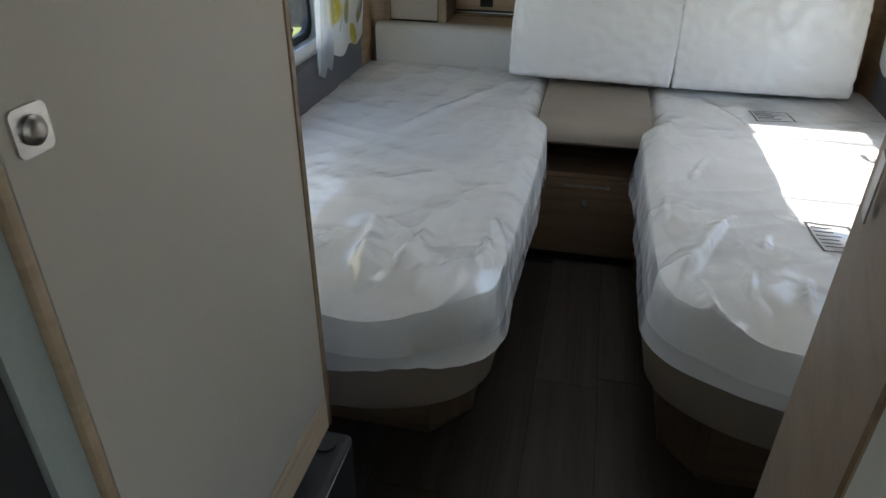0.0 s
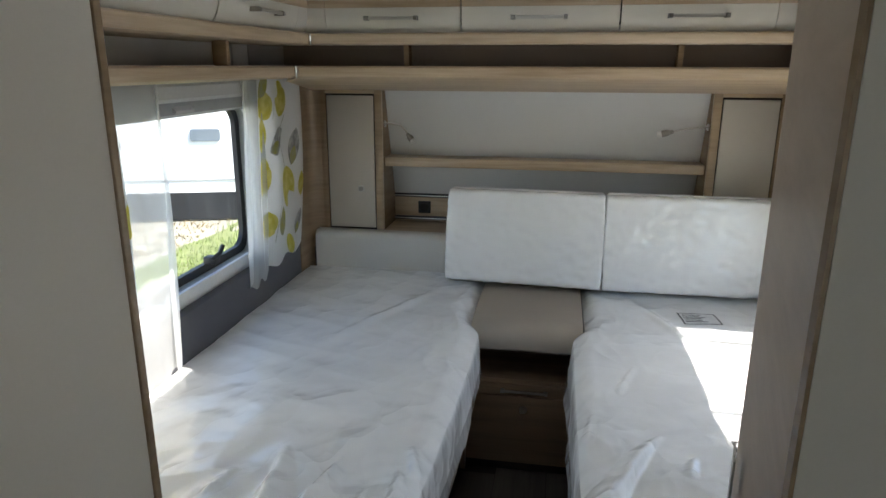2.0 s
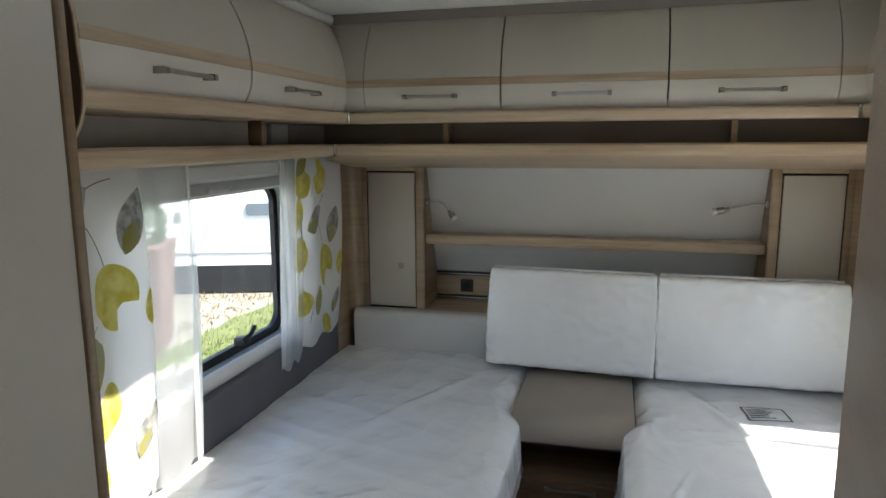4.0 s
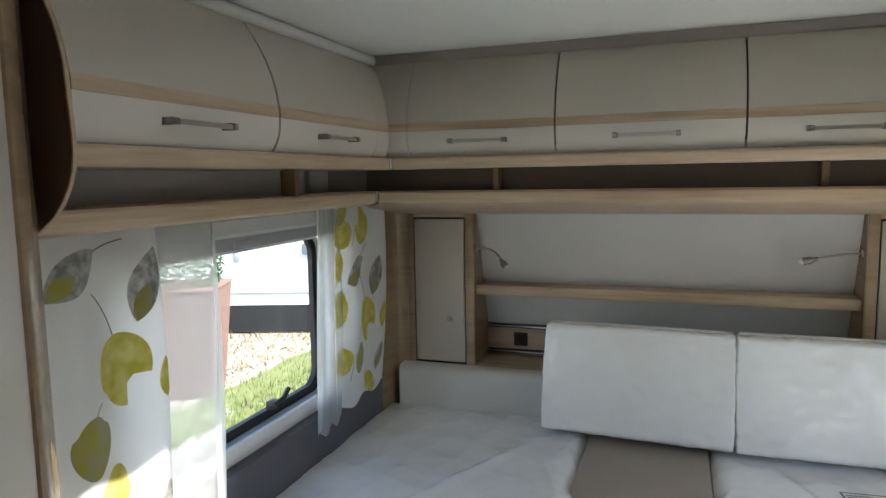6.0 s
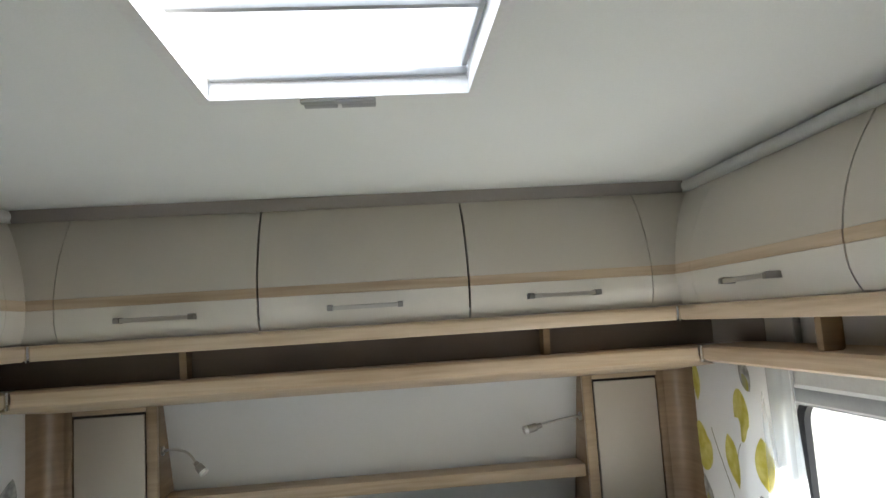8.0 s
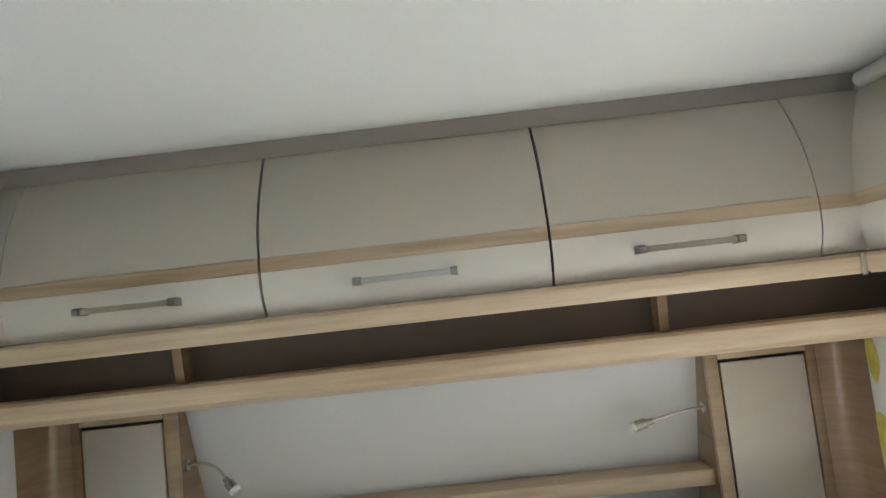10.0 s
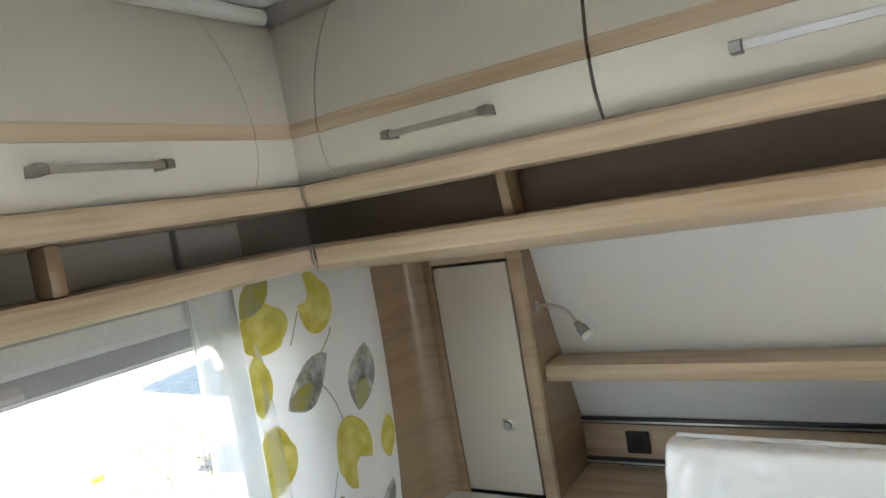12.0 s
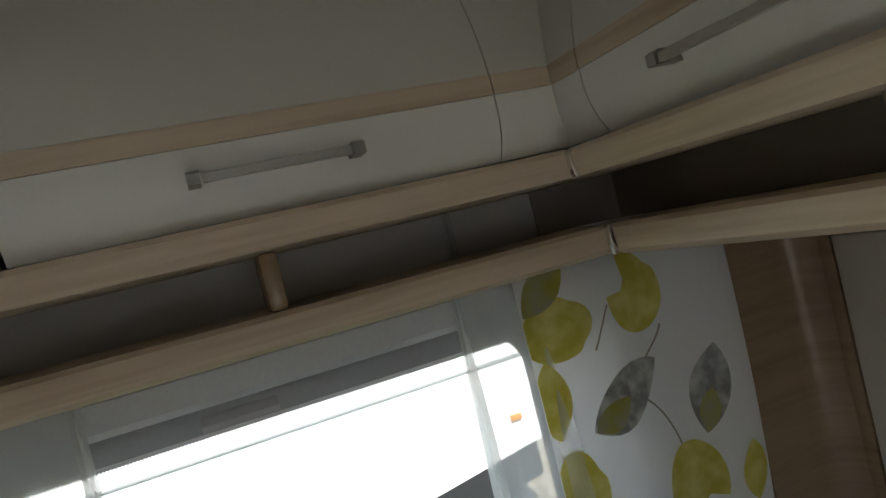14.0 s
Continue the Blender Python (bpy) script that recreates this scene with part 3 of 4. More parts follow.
# ---- windows, blinds and curtains ----
CASS = mat("blind_cassette", (0.56, 0.57, 0.56), 0.4, var=0.04, scale=5)


def window(s, name):
    w = thing(name, "framed caravan window with a black seal, beside the bed", "window", "", "structure")
    o = rounded(WY0, WY1, WZ0, WZ1 + 0.0, 0.07)
    i = rounded(WY0 + 0.05, WY1 - 0.045, WZ0 + 0.045, WZ1 - 0.008, 0.06)
    part("inner_frame", ring(rounded(WY0 - 0.02, WY1 + 0.02, WZ0 - 0.015, WZ1 + 0.012, 0.06), rounded(WY0 + 0.022, WY1 - 0.022, WZ0 + 0.02, WZ1 - 0.004, 0.06), s * (WALLX - 0.012), s * (WALLX + 0.001)), PLAST, w, "white plastic inner frame")
    part("liner", ring(rounded(WY0, WY1, WZ0, WZ1, 0.05), rounded(WY0 + 0.02, WY1 - 0.02, WZ0 + 0.018, WZ1 - 0.003, 0.055), s * (WALLX + 0.0015), s * (WALLX + 0.03)), GREYPL, w)
    part("seal", ring(o, i, s * (WALLX + 0.032), s * (WALLX + 0.05)), BLACK, w, "black rubber seal")
    p = bmesh.new()
    p.faces.new([p.verts.new((s * (WALLX + 0.045), y, z)) for y, z in rounded(WY0 + 0.04, WY1 - 0.05, WZ0 + 0.04, WZ1 - 0.004, 0.06)])
    part("pane", p, GLASS, w, "clear acrylic pane", False).visible_shadow = False
    for y in (2.33, 1.92):
        l = part("latch", box(*sorted((s * (WALLX - 0.014), s * (WALLX + 0.03))), y - 0.02, y + 0.02, WZ0 + 0.05, WZ0 + 0.075, 0.004), BLACK, w, "black turning latch")
        part("lever", tube([(s * (WALLX - 0.010), y - 0.03, WZ0 + 0.072), (s * (WALLX - 0.022), y, WZ0 + 0.085), (s * (WALLX - 0.012), y + 0.045, WZ0 + 0.10)], 0.008, 8), BLACK, l)
    b = thing("window_blind", "rolled-up grey blind cassette above the window", "blind", "window blinds")
    part("cassette", sweep([(1.0, 1.385), (0.992, 1.395), (0.992, 1.43), (1.0, 1.44), (1.058, 1.44), (1.058, 1.385)], (WY0 - 0.04, WY1 + 0.05), lambda a, z, y: (s * a, y, z)), CASS, b)
    part("pull_bar", box(*sorted((s * 1.020, s * 1.046)), WY0 - 0.02, WY1 + 0.02, 1.348, 1.384, 0.003), GREYPL, b, "grey pull bar")
    part("pull_grip", sweep([(1.008, 1.352), (1.008, 1.360), (1.02, 1.372), (1.02, 1.352)], (2.105, 2.205), lambda a, z, y: (s * a, y, z)), GREYP, b, "small grip lip")
    part("pleats", sweep([(p_, 1.3475 if k % 2 == 0 else 1.342) for k, p_ in enumerate((1.024, 1.028, 1.032, 1.036, 1.040, 1.044))] + [(1.044, 1.349), (1.024, 1.349)], (WY0, WY1), lambda a, z, y: (s * a, y, z)), PLAST, b, "edge of the folded blind")
    teeth, quads = [], []
    for k in range(218):
        y = WY0 + 0.01 + k * 0.0045
        j = len(teeth)
        teeth += [(s * x, y + d, z) for x in (1.026, 1.031) for d, z in ((0.0, 1.3425), (0.0028, 1.3425), (0.0021, 1.3398), (0.0007, 1.3398))]
        quads += [(j, j + 1, j + 2, j + 3), (j + 4, j + 7, j + 6, j + 5), (j + 1, j + 5, j + 6, j + 2), (j, j + 3, j + 7, j + 4), (j + 2, j + 6, j + 7, j + 3)]
    tm = bpy.data.meshes.new("pleat_teeth")
    tm.from_pydata(teeth, [], quads)
    tm.materials.append(GREYPL)
    tooth_row = new("pleat_teeth", tm)
    tooth_row.parent = b
    tooth_row["label"] = "fine toothed edge of the folded blind"
    return w


def added_window(name, x0, x1, y0, y1, z0, z1):
    w = thing(name, "plain window with white frame, added unseen in the living end for daylight", "window", "", "structure")
    along_x = x1 - x0 > y1 - y0
    fr = bmesh.new()
    for a, b, c_, d in ((0, 1, 0, 0.05), (0, 1, 0.95, 1), (0, 0.03, 0.05, 0.95), (0.97, 1, 0.05, 0.95)):
        za, zb = z0 + (z1 - z0) * c_, z0 + (z1 - z0) * d
        if along_x:
            box(x0 + (x1 - x0) * a, x0 + (x1 - x0) * b, y0, y1, za, zb, bm=fr)
        else:
            box(x0, x1, y0 + (y1 - y0) * a, y0 + (y1 - y0) * b, za, zb, bm=fr)
    part("frame", fr, PLAST, w)
    g = box(x0 + 0.03, x1 - 0.03, (y0 + y1) / 2 - 0.002, (y0 + y1) / 2 + 0.002, z0 + 0.03, z1 - 0.03) if along_x else box((x0 + x1) / 2 - 0.002, (x0 + x1) / 2 + 0.002, y0 + 0.03, y1 - 0.03, z0 + 0.03, z1 - 0.03)
    part("pane", g, GLASS, w, "clear pane", False).visible_shadow = False


# unseen windows added to bring in daylight from behind the camera
added_window("added_window_west", -1.09, -1.066, -2.4, -1.2, 0.75, 1.40)
added_window("added_window_east", 1.066, 1.09, -2.4, -1.2, 0.75, 1.40)
window(-1, "window_1")
window(1, "window_2")


def drape(s, y0, y1, z0, z1, waves, depth, slant=0.0, flare=0.0, base=1.0):
    """Surface of a hanging curtain: place(u, v) with u along the wall and v up."""
    def place(u, v, off=0.0):
        low = 1 - v
        y = y0 + (y1 - y0) * u + slant * low * (u - 0.5)
        fold = math.sin(2 * math.pi * waves * u + 0.8 * math.sin(5 * u)) * depth * (0.55 + 0.45 * low) + 0.006 * math.sin(9 * u + 4 * v)
        x = base + fold - flare * low * low
        z = z0 + (z1 - z0) * v + (0.012 * math.sin(2 * math.pi * waves * u + 0.6) + 0.015 * (u - 0.5)) * low
        return Vector((s * (x - off), y, z))
    return place


def cloth_mesh(place, nu, nv):
    bm = bmesh.new()
    g = [[bm.verts.new(place(i / nu, j / nv)) for j in range(nv + 1)] for i in range(nu + 1)]
    for i in range(nu):
        for j in range(nv):
            bm.faces.new((g[i][j], g[i + 1][j], g[i + 1][j + 1], g[i][j + 1]))
    return bm


def leaf_outline(kind, n=28):
    pts = []
    for k in range(n):
        a = 2 * math.pi * k / n
        x = math.cos(a)
        if kind == "pointed":
            y = 0.54 * math.sin(a) * abs(math.sin(a)) ** 0.8
            x = x * 1.05
        else:
            y = 0.80 * math.sin(a)
            if x > 0.55:
                x += 0.18 * (x - 0.55)
                y *= 0.85
        pts.append((x, y))
    return pts


def print_leaf(par, place, dims, c, size, turn, kind, material, notch=False, off=0.0012):
    """A printed leaf on a curtain, at c = (y, z), as a skin over the cloth."""
    y0, y1, z0, z1 = dims
    bm = bmesh.new()
    ca, sa = math.cos(radians(turn)), math.sin(radians(turn))
    out = leaf_outline(kind)
    if notch:
        out = [(x * (0.42 if -0.55 < math.atan2(y, x) - 0.75 < 0.5 else 1.0), y * (0.42 if -0.55 < math.atan2(y, x) - 0.75 < 0.5 else 1.0)) for x, y in out]
    def at(x, y):
        yy, zz = c[0] + size * (x * ca - y * sa), c[1] + size * (x * sa + y * ca)
        u, v = (yy - y0) / (y1 - y0), (zz - z0) / (z1 - z0)
        return place(min(max(u, 0.0), 1.0), min(max(v, 0.0), 1.0), off)
    mid = bm.verts.new(at(0, 0))
    rings = [[bm.verts.new(at(x * k, y * k)) for x, y in out] for k in (0.34, 0.67, 1.0)]
    n = len(out)
    for i in range(n):
        j = (i + 1) % n
        bm.faces.new((mid, rings[0][i], rings[0][j]))
        for a, b in zip(rings, rings[1:]):
            bm.faces.new((a[i], a[j], b[j], b[i]))
    part("printed_leaf", bm, material, par)


def print_stem(par, place, dims, pts):
    y0, y1, z0, z1 = dims
    bm = bmesh.new()
    P = [Vector(p) for p in pts]
    row = []
    for k in range(15):
        u = k / 14
        q = P[0].lerp(P[1], u).lerp(P[1].lerp(P[2], u), u)
        d = (P[1] - P[0]).lerp(P[2] - P[1], u).normalized()
        nrm = Vector((-d.y, d.x)) * 0.0016
        row.append([bm.verts.new(place(min(max((r.x - y0) / (y1 - y0), 0), 1), min(max((r.y - z0) / (z1 - z0), 0), 1), 0.0011)) for r in (q - nrm, q + nrm)])
    for a, b in zip(row, row[1:]):
        bm.faces.new((a[0], a[1], b[1], b[0]))
    part("printed_stem", bm, STEM, par)


FAR = (2.580, 2.990, 0.735, 1.442)
NEAR = (1.505, 1.800, 0.63, 1.442)
FAR_LEAVES = [((2.632, 1.345), 0.062, 10, "round", YEL, False), ((2.625, 1.412), 0.052, 40, "pointed", YEL2, False), ((2.79, 1.362), 0.066, 97, "round", YEL, True),
              ((2.730, 1.212), 0.080, 205, "pointed", GRY, False), ((2.897, 1.175), 0.072, 75, "pointed", GRY, False), ((2.605, 1.085), 0.066, 80, "round", YEL, False),
              ((2.838, 1.016), 0.080, -97, "round", YEL, True), ((2.75, 0.895), 0.052, 85, "round", YEL2, False), ((2.63, 0.90), 0.062, 20, "round", YEL, False),
              ((2.598, 1.24), 0.06, 88, "pointed", YEL, False), ((2.955, 1.01), 0.05, 88, "pointed", YEL, False), ((2.93, 0.86), 0.05, 60, "pointed", GRY, False), ((2.85, 0.775), 0.05, 150, "round", YEL, False)]
EAST_LEAVES = [((2.96, 1.37), 0.058, 85, "pointed", YEL, False), ((2.683, 1.408), 0.050, 60, "pointed", GRY, False), ((2.725, 1.300), 0.066, -95, "round", YEL, True),
               ((2.965, 1.172), 0.070, 95, "round", YEL, False), ((2.813, 1.154), 0.072, 75, "pointed", YEL, False), ((2.630, 1.180), 0.066, 88, "pointed", YEL, False),
               ((2.965, 1.035), 0.050, 80, "pointed", GRY, False), ((2.955, 0.935), 0.055, 70, "round", YEL, False), ((2.824, 0.965), 0.074, -85, "round", YEL, True),
               ((2.648, 1.040), 0.062, 80, "pointed", GRY, False), ((2.70, 0.86), 0.055, 50, "round", YEL2, False)]
EAST_STEMS = [((2.74, 1.22), (2.79, 1.19), (2.80, 1.10)), ((2.90, 1.24), (2.88, 1.15), (2.84, 1.05))]
NEAR_LEAVES = [((1.574, 1.362), 0.070, 215, "pointed", GRY, False), ((1.749, 1.321), 0.076, 70, "pointed", GRY, False), ((1.69, 1.152), 0.076, -93, "round", YEL, True),
               ((1.601, 1.023), 0.060, 95, "round", YEL2, False), ((1.645, 0.89), 0.060, 70, "round", YEL, False), ((1.79, 1.10), 0.045, 90, "pointed", YEL, False),
               ((1.76, 0.80), 0.06, 60, "pointed", GRY, False), ((1.59, 0.74), 0.055, 120, "round", YEL, False)]
FAR_STEMS = [((2.83, 1.30), (2.82, 1.27), (2.76, 1.235)), ((2.77, 1.19), (2.81, 1.15), (2.825, 1.09)), ((2.77, 1.0), (2.70, 0.93), (2.68, 0.83)), ((2.69, 1.30), (2.72, 1.34), (2.735, 1.36))]
NEAR_STEMS = [((1.62, 1.32), (1.66, 1.28), (1.675, 1.21)), ((1.60, 1.385), (1.65, 1.41), (1.70, 1.42)), ((1.61, 1.07), (1.60, 1.09), (1.63, 1.10))]
for s in (-1, 1):
    for dims, leaves, stems, waves, slant, word in ((FAR, FAR_LEAVES if s < 0 else EAST_LEAVES, FAR_STEMS if s < 0 else EAST_STEMS, 2.1, -0.04, "at the bed head"), (NEAR, NEAR_LEAVES, NEAR_STEMS, 2.2, 0.03, "at the bed foot")):
        c = thing("curtain", "white curtain printed with yellow and grey leaves, " + word, "curtain", "printed curtains")
        pl = drape(s, dims[0] - 0.014, dims[1] - 0.014, dims[2], dims[3], waves, 0.006 if dims is FAR else 0.009, slant, -0.020, 0.976)
        part("cloth", cloth_mesh(pl, 60, 26), CURT, c)
        for li, (cc, size, turn, kind, m, notch) in enumerate(leaves):
            print_leaf(c, pl, dims, cc, size, turn, kind, m, notch, 0.0012 + 0.00025 * li)
            if m is GRY:
                ta = radians(turn + (180 if math.sin(radians(turn)) > 0 else 0))
                print_leaf(c, pl, dims, (cc[0] + 0.50 * size * math.cos(ta), cc[1] + 0.50 * size * math.sin(ta)), 0.50 * size, turn, kind, YEL2, False, 0.005)
        for pts in stems:
            print_stem(c, pl, dims, pts)
    for y0, y1, z0, wv in ((2.472, 2.62, 0.70, 2.2), (1.782, 1.974, 0.60, 1.3)):
        c = thing("sheer_curtain", "thin white sheer curtain at the side of the window", "curtain", "sheer curtains")
        part("voile", cloth_mesh(drape(s, y0, y1, z0, 1.442, wv, 0.005, 0.02, -0.016 if y0 > 2 else -0.022, 0.983), 40, 20), VOILE, c)
        yh = y0 - 0.004 if y0 > 2 else y1 - 0.008
        part("hem_band", cloth_mesh(drape(s, yh, yh + 0.014, z0, 1.442, 0.2, 0.004, 0.02, -0.018, 0.979), 3, 20), SHEER, c, "doubled white edge hem")
    g = thing("wall_padding", "dark grey padded strip along the wall above the bed", "wall padding", "wall paddings")
    part("padding", box(*sorted((s * 1.018, s * 1.0595)), 1.445, 2.998, 0.50, 0.752, 0.006), CUSHG, g)


# ---- beds ----
BX0, BX1, BY1 = -1.014, -0.163, 3.097


def inner_edge(y, foot, grow=0.0):
    """x of the mattress edge along the passage, for the mattress on the west side."""
    by0, ra, rb, taper = foot
    x1, y0 = BX1 + grow - taper * min(max((2.05 - y) / 0.6, 0.0), 1.0), by0 - grow
    if y < y0 + rb:
        k = 1 - (y - y0) / rb
        return x1 - ra + ra * math.sqrt(max(0.0, 1 - k * k))
    k = min(max((y - 2.46) / 0.12, 0.0), 1.0)
    return x1 - (0.042 + 0.6 * grow) * k * k * (3 - 2 * k)


# taut pleats of the film: near end, far end, width; keyed by the film's seed
PLEATS = {2.3: [((-0.47, 1.345), (-0.53, 1.66), 0.085), ((-0.40, 1.40), (-0.378, 1.63), 0.065), ((-0.345, 1.345), (-0.376, 1.62), 0.016),
                ((-0.22, 1.45), (-0.235, 1.62), 0.030), ((-0.20, 1.58), (-0.23, 1.70), 0.026), ((-0.62, 1.42), (-0.60, 1.54), 0.022), ((-0.30, 1.40), (-0.29, 1.52), 0.018)],
          7.7: [((0.20, 1.50), (0.361, 1.851), 0.075), ((0.262, 1.40), (0.240, 1.515), 0.032), ((0.281, 2.07), (0.344, 2.263), 0.020), ((0.185, 1.78), (0.20, 1.93), 0.024),
                ((0.405, 1.67), (0.425, 1.76), 0.022), ((0.336, 1.46), (0.362, 1.59), 0.022), ((0.45, 1.44), (0.47, 1.56), 0.024)]}


def pleat_height(x, y, seed):
    """Lift of the pleats: one broad flat flank towards the aisle, one steep flank behind it."""
    h = 0.0
    for (ax, ay), (bx, by), w in PLEATS[seed]:
        u = (y - ay) / (by - ay)
        if not -0.08 < u < 1.0:
            continue
        ww = w * max(0.0, 1 - u) ** 0.6 * min(1.0, max(0.0, (u + 0.08) * 5)) * (1 + 0.3 * noise.noise(Vector((u * 6, seed, w * 90))))
        d = (-abs(x) - (-abs(ax) + (abs(ax) - abs(bx)) * u)) + 0.004 * noise.noise(Vector((u * 9, w * 50, 1)))
        if ww > 0.003:
            k = 1 - d / ww if d > 0 else 1 + d / max(0.016, 0.4 * ww)
            if k > 0:
                k = min(k, 1 - 0.5 * (1 - k) ** 2) if k < 0.2 else k - 0.12 * max(0.0, k - 0.8) ** 2 * 25
                h = max(h, 0.50 * ww * k * (1 + 0.12 * noise.noise(Vector((x * 26, y * 9, 4)))))
    return h


def film_height(x, y, seed):
    """Height of the film over the mattress: soft waves across it, flat crumpled facets by the foot and the edge."""
    near = min(max((1.95 - y) / 0.6, 0.0), 1.0)
    side = min(max((x + 0.42) / 0.2, 0.0), 1.0)
    wx = x + 0.10 * noise.noise(Vector((x * 3, y * 3, seed + 20)))
    soft = 0.008 * noise.noise(Vector((wx * 1.4 + seed, y * 6.5 - x * 1.6, seed)))
    soft += 0.0026 * (1 - 2 * abs(noise.noise(Vector((wx * 2.0, y * 9.0 + x * 3.2, seed + 2)))))
    n1 = 1 - 2 * abs(noise.noise(Vector((wx * 5.0 + y * 1.6, y * 2.4 - x * 2.0, seed + 7))))
    n2 = 1 - 2 * abs(noise.noise(Vector((wx * 4.0 - y * 3.0, y * 4.4 + x * 3.0, seed + 11))))
    n3 = 1 - 2 * abs(noise.noise(Vector((wx * 15, y * 8, seed + 3))))
    drape = 0.010 * math.exp(-((y - 2.36 - 2.1 * (x + 0.61)) / 0.05) ** 2) * min(max((y - 2.2) / 0.3, 0.0), 1.0) * min(max((-0.36 - x) / 0.1, 0.0), 1.0)
    return 0.600 + soft + drape + 0.016 * near * n1 + (0.0015 + 0.0095 * max(near, 0.6 * side)) * n2 + 0.0040 * max(near, side) * n3 + pleat_height(x, y, seed)


def mattress(s, seed, foot):
    BY0 = foot[0]
    m = thing("mattress", "beige mattress covered in crinkled clear plastic film", "mattress", "mattresses in plastic film")
    NU, NV = 170, 300
    ys = [BY0 + (BY1 - BY0) * (v / NV) ** 1.25 for v in range(NV + 1)]
    bm = bmesh.new()
    rings = []
    for z, g in ((0.275, -0.05), (0.285, -0.022), (0.31, -0.010), (0.40, -0.004), (0.485, -0.012), (0.508, -0.03), (0.515, -0.06)):
        path = [(BX0, BY0 - g)] + [(inner_edge(y - g * (1 - (y - BY0) / (BY1 - BY0)), foot, g), y - g * (1 - (y - BY0) / (BY1 - BY0))) for y in ys[::3]] + [(BX0, BY1)]
        rings.append([bm.verts.new((-s * x, y, z)) for x, y in path])
    n = len(rings[0])
    for a, b in zip(rings, rings[1:]):
        for k in range(n):
            bm.faces.new((a[k], a[(k + 1) % n], b[(k + 1) % n], b[k]))
    bm.faces.new(rings[-1])
    bm.faces.new(rings[0])
    part("body", bm, MATTR, m)
    bm = bmesh.new()
    grid = []
    for y in ys:
        xe = inner_edge(y, foot)
        row = []
        for u in range(NU + 1):
            x = BX0 + (xe - BX0) * (1 - (1 - u / NU) ** 1.4)
            e, ef = max(0.0, 1 - (xe - x) / 0.06), max(0.0, 1 - (y - BY0) / 0.17)
            row.append(bm.verts.new((-s * x, y, film_height(x, y, seed) - max(0.030 * e * e, 0.064 * ef * ef))))
        grid.append(row)
    for a, b in zip(grid, grid[1:]):
        for u in range(NU):
            bm.faces.new((a[u], a[u + 1], b[u + 1], b[u]))
    top = grid[0] + [r[-1] for r in grid[1:]]
    base = [(v.co.x, v.co.y, v.co.z) for v in top]
    total = len(base)
    prev = top
    hem_bm = bmesh.new()
    for lvl, (fall, g) in enumerate(((0.16, 0.004), (0.36, 0.007), (0.56, 0.009), (0.72, 0.011), (0.88, 0.014), (1.0, 0.020))):
        row = []
        for k, (x, y, zt) in enumerate(base):
            x0, y0 = base[max(k - 1, 0)][:2]
            x1, y1 = base[min(k + 1, total - 1)][:2]
            z = zt + (0.435 - zt) * fall
            d = Vector((x1 - x0, y1 - y0))
            d = d.normalized() if d.length > 1e-9 else Vector((1, 0))
            out = Vector((d.y, -d.x)) * (1 if s < 0 else -1)
            arc = x * 3 + y * 3
            wob = 0.007 * noise.noise(Vector((arc * 1.7, lvl * 0.35, seed))) * (0.3 + 0.25 * lvl) + 0.0014 * max(0.0, 1 - 2.6 * abs(noise.noise(Vector((arc * 4.5, lvl * 0.5, seed + 4))))) ** 2
            hem = (0.016 * noise.noise(Vector((arc * 1.6, 1, seed))) + 0.009 * noise.noise(Vector((arc * 6, 2, seed)))) if lvl >= 4 else 0.0
            head = min(max((y - 2.40) / 0.25, 0.0), 1.0)
            q = out * (g + wob) * (1 - 0.7 * head)
            row.append(bm.verts.new((x + q.x, y + q.y, z + hem)))
        if lvl == 4:
            prev = [hem_bm.verts.new(v.co) for v in prev]
        if lvl >= 4:
            row = [hem_bm.verts.new(v.co) for v in row]
        for k in range(total - 1):
            (hem_bm if lvl >= 4 else bm).faces.new((prev[k], prev[k + 1], row[k + 1], row[k]))
        prev = row
    for v in [v for v in bm.verts if not v.link_faces]:
        bm.verts.remove(v)
    sheet = part("plastic_film", bm, FILM, m, "crinkled glossy clear plastic film")
    part("film_hem", hem_bm, HEM, sheet, "loose see-through hem of the film")
    return m, sheet


ml, fl = mattress(-1, 2.3, (1.262, 0.34, 0.20, 0.018))
ml["label"] = "beige mattress in crinkled clear plastic film beside the planter-side window"
mr, fr_ = mattress(1, 7.7, (1.330, 0.40, 0.22, 0.004))
mr["label"] = "beige mattress in crinkled clear plastic film with a printed label"


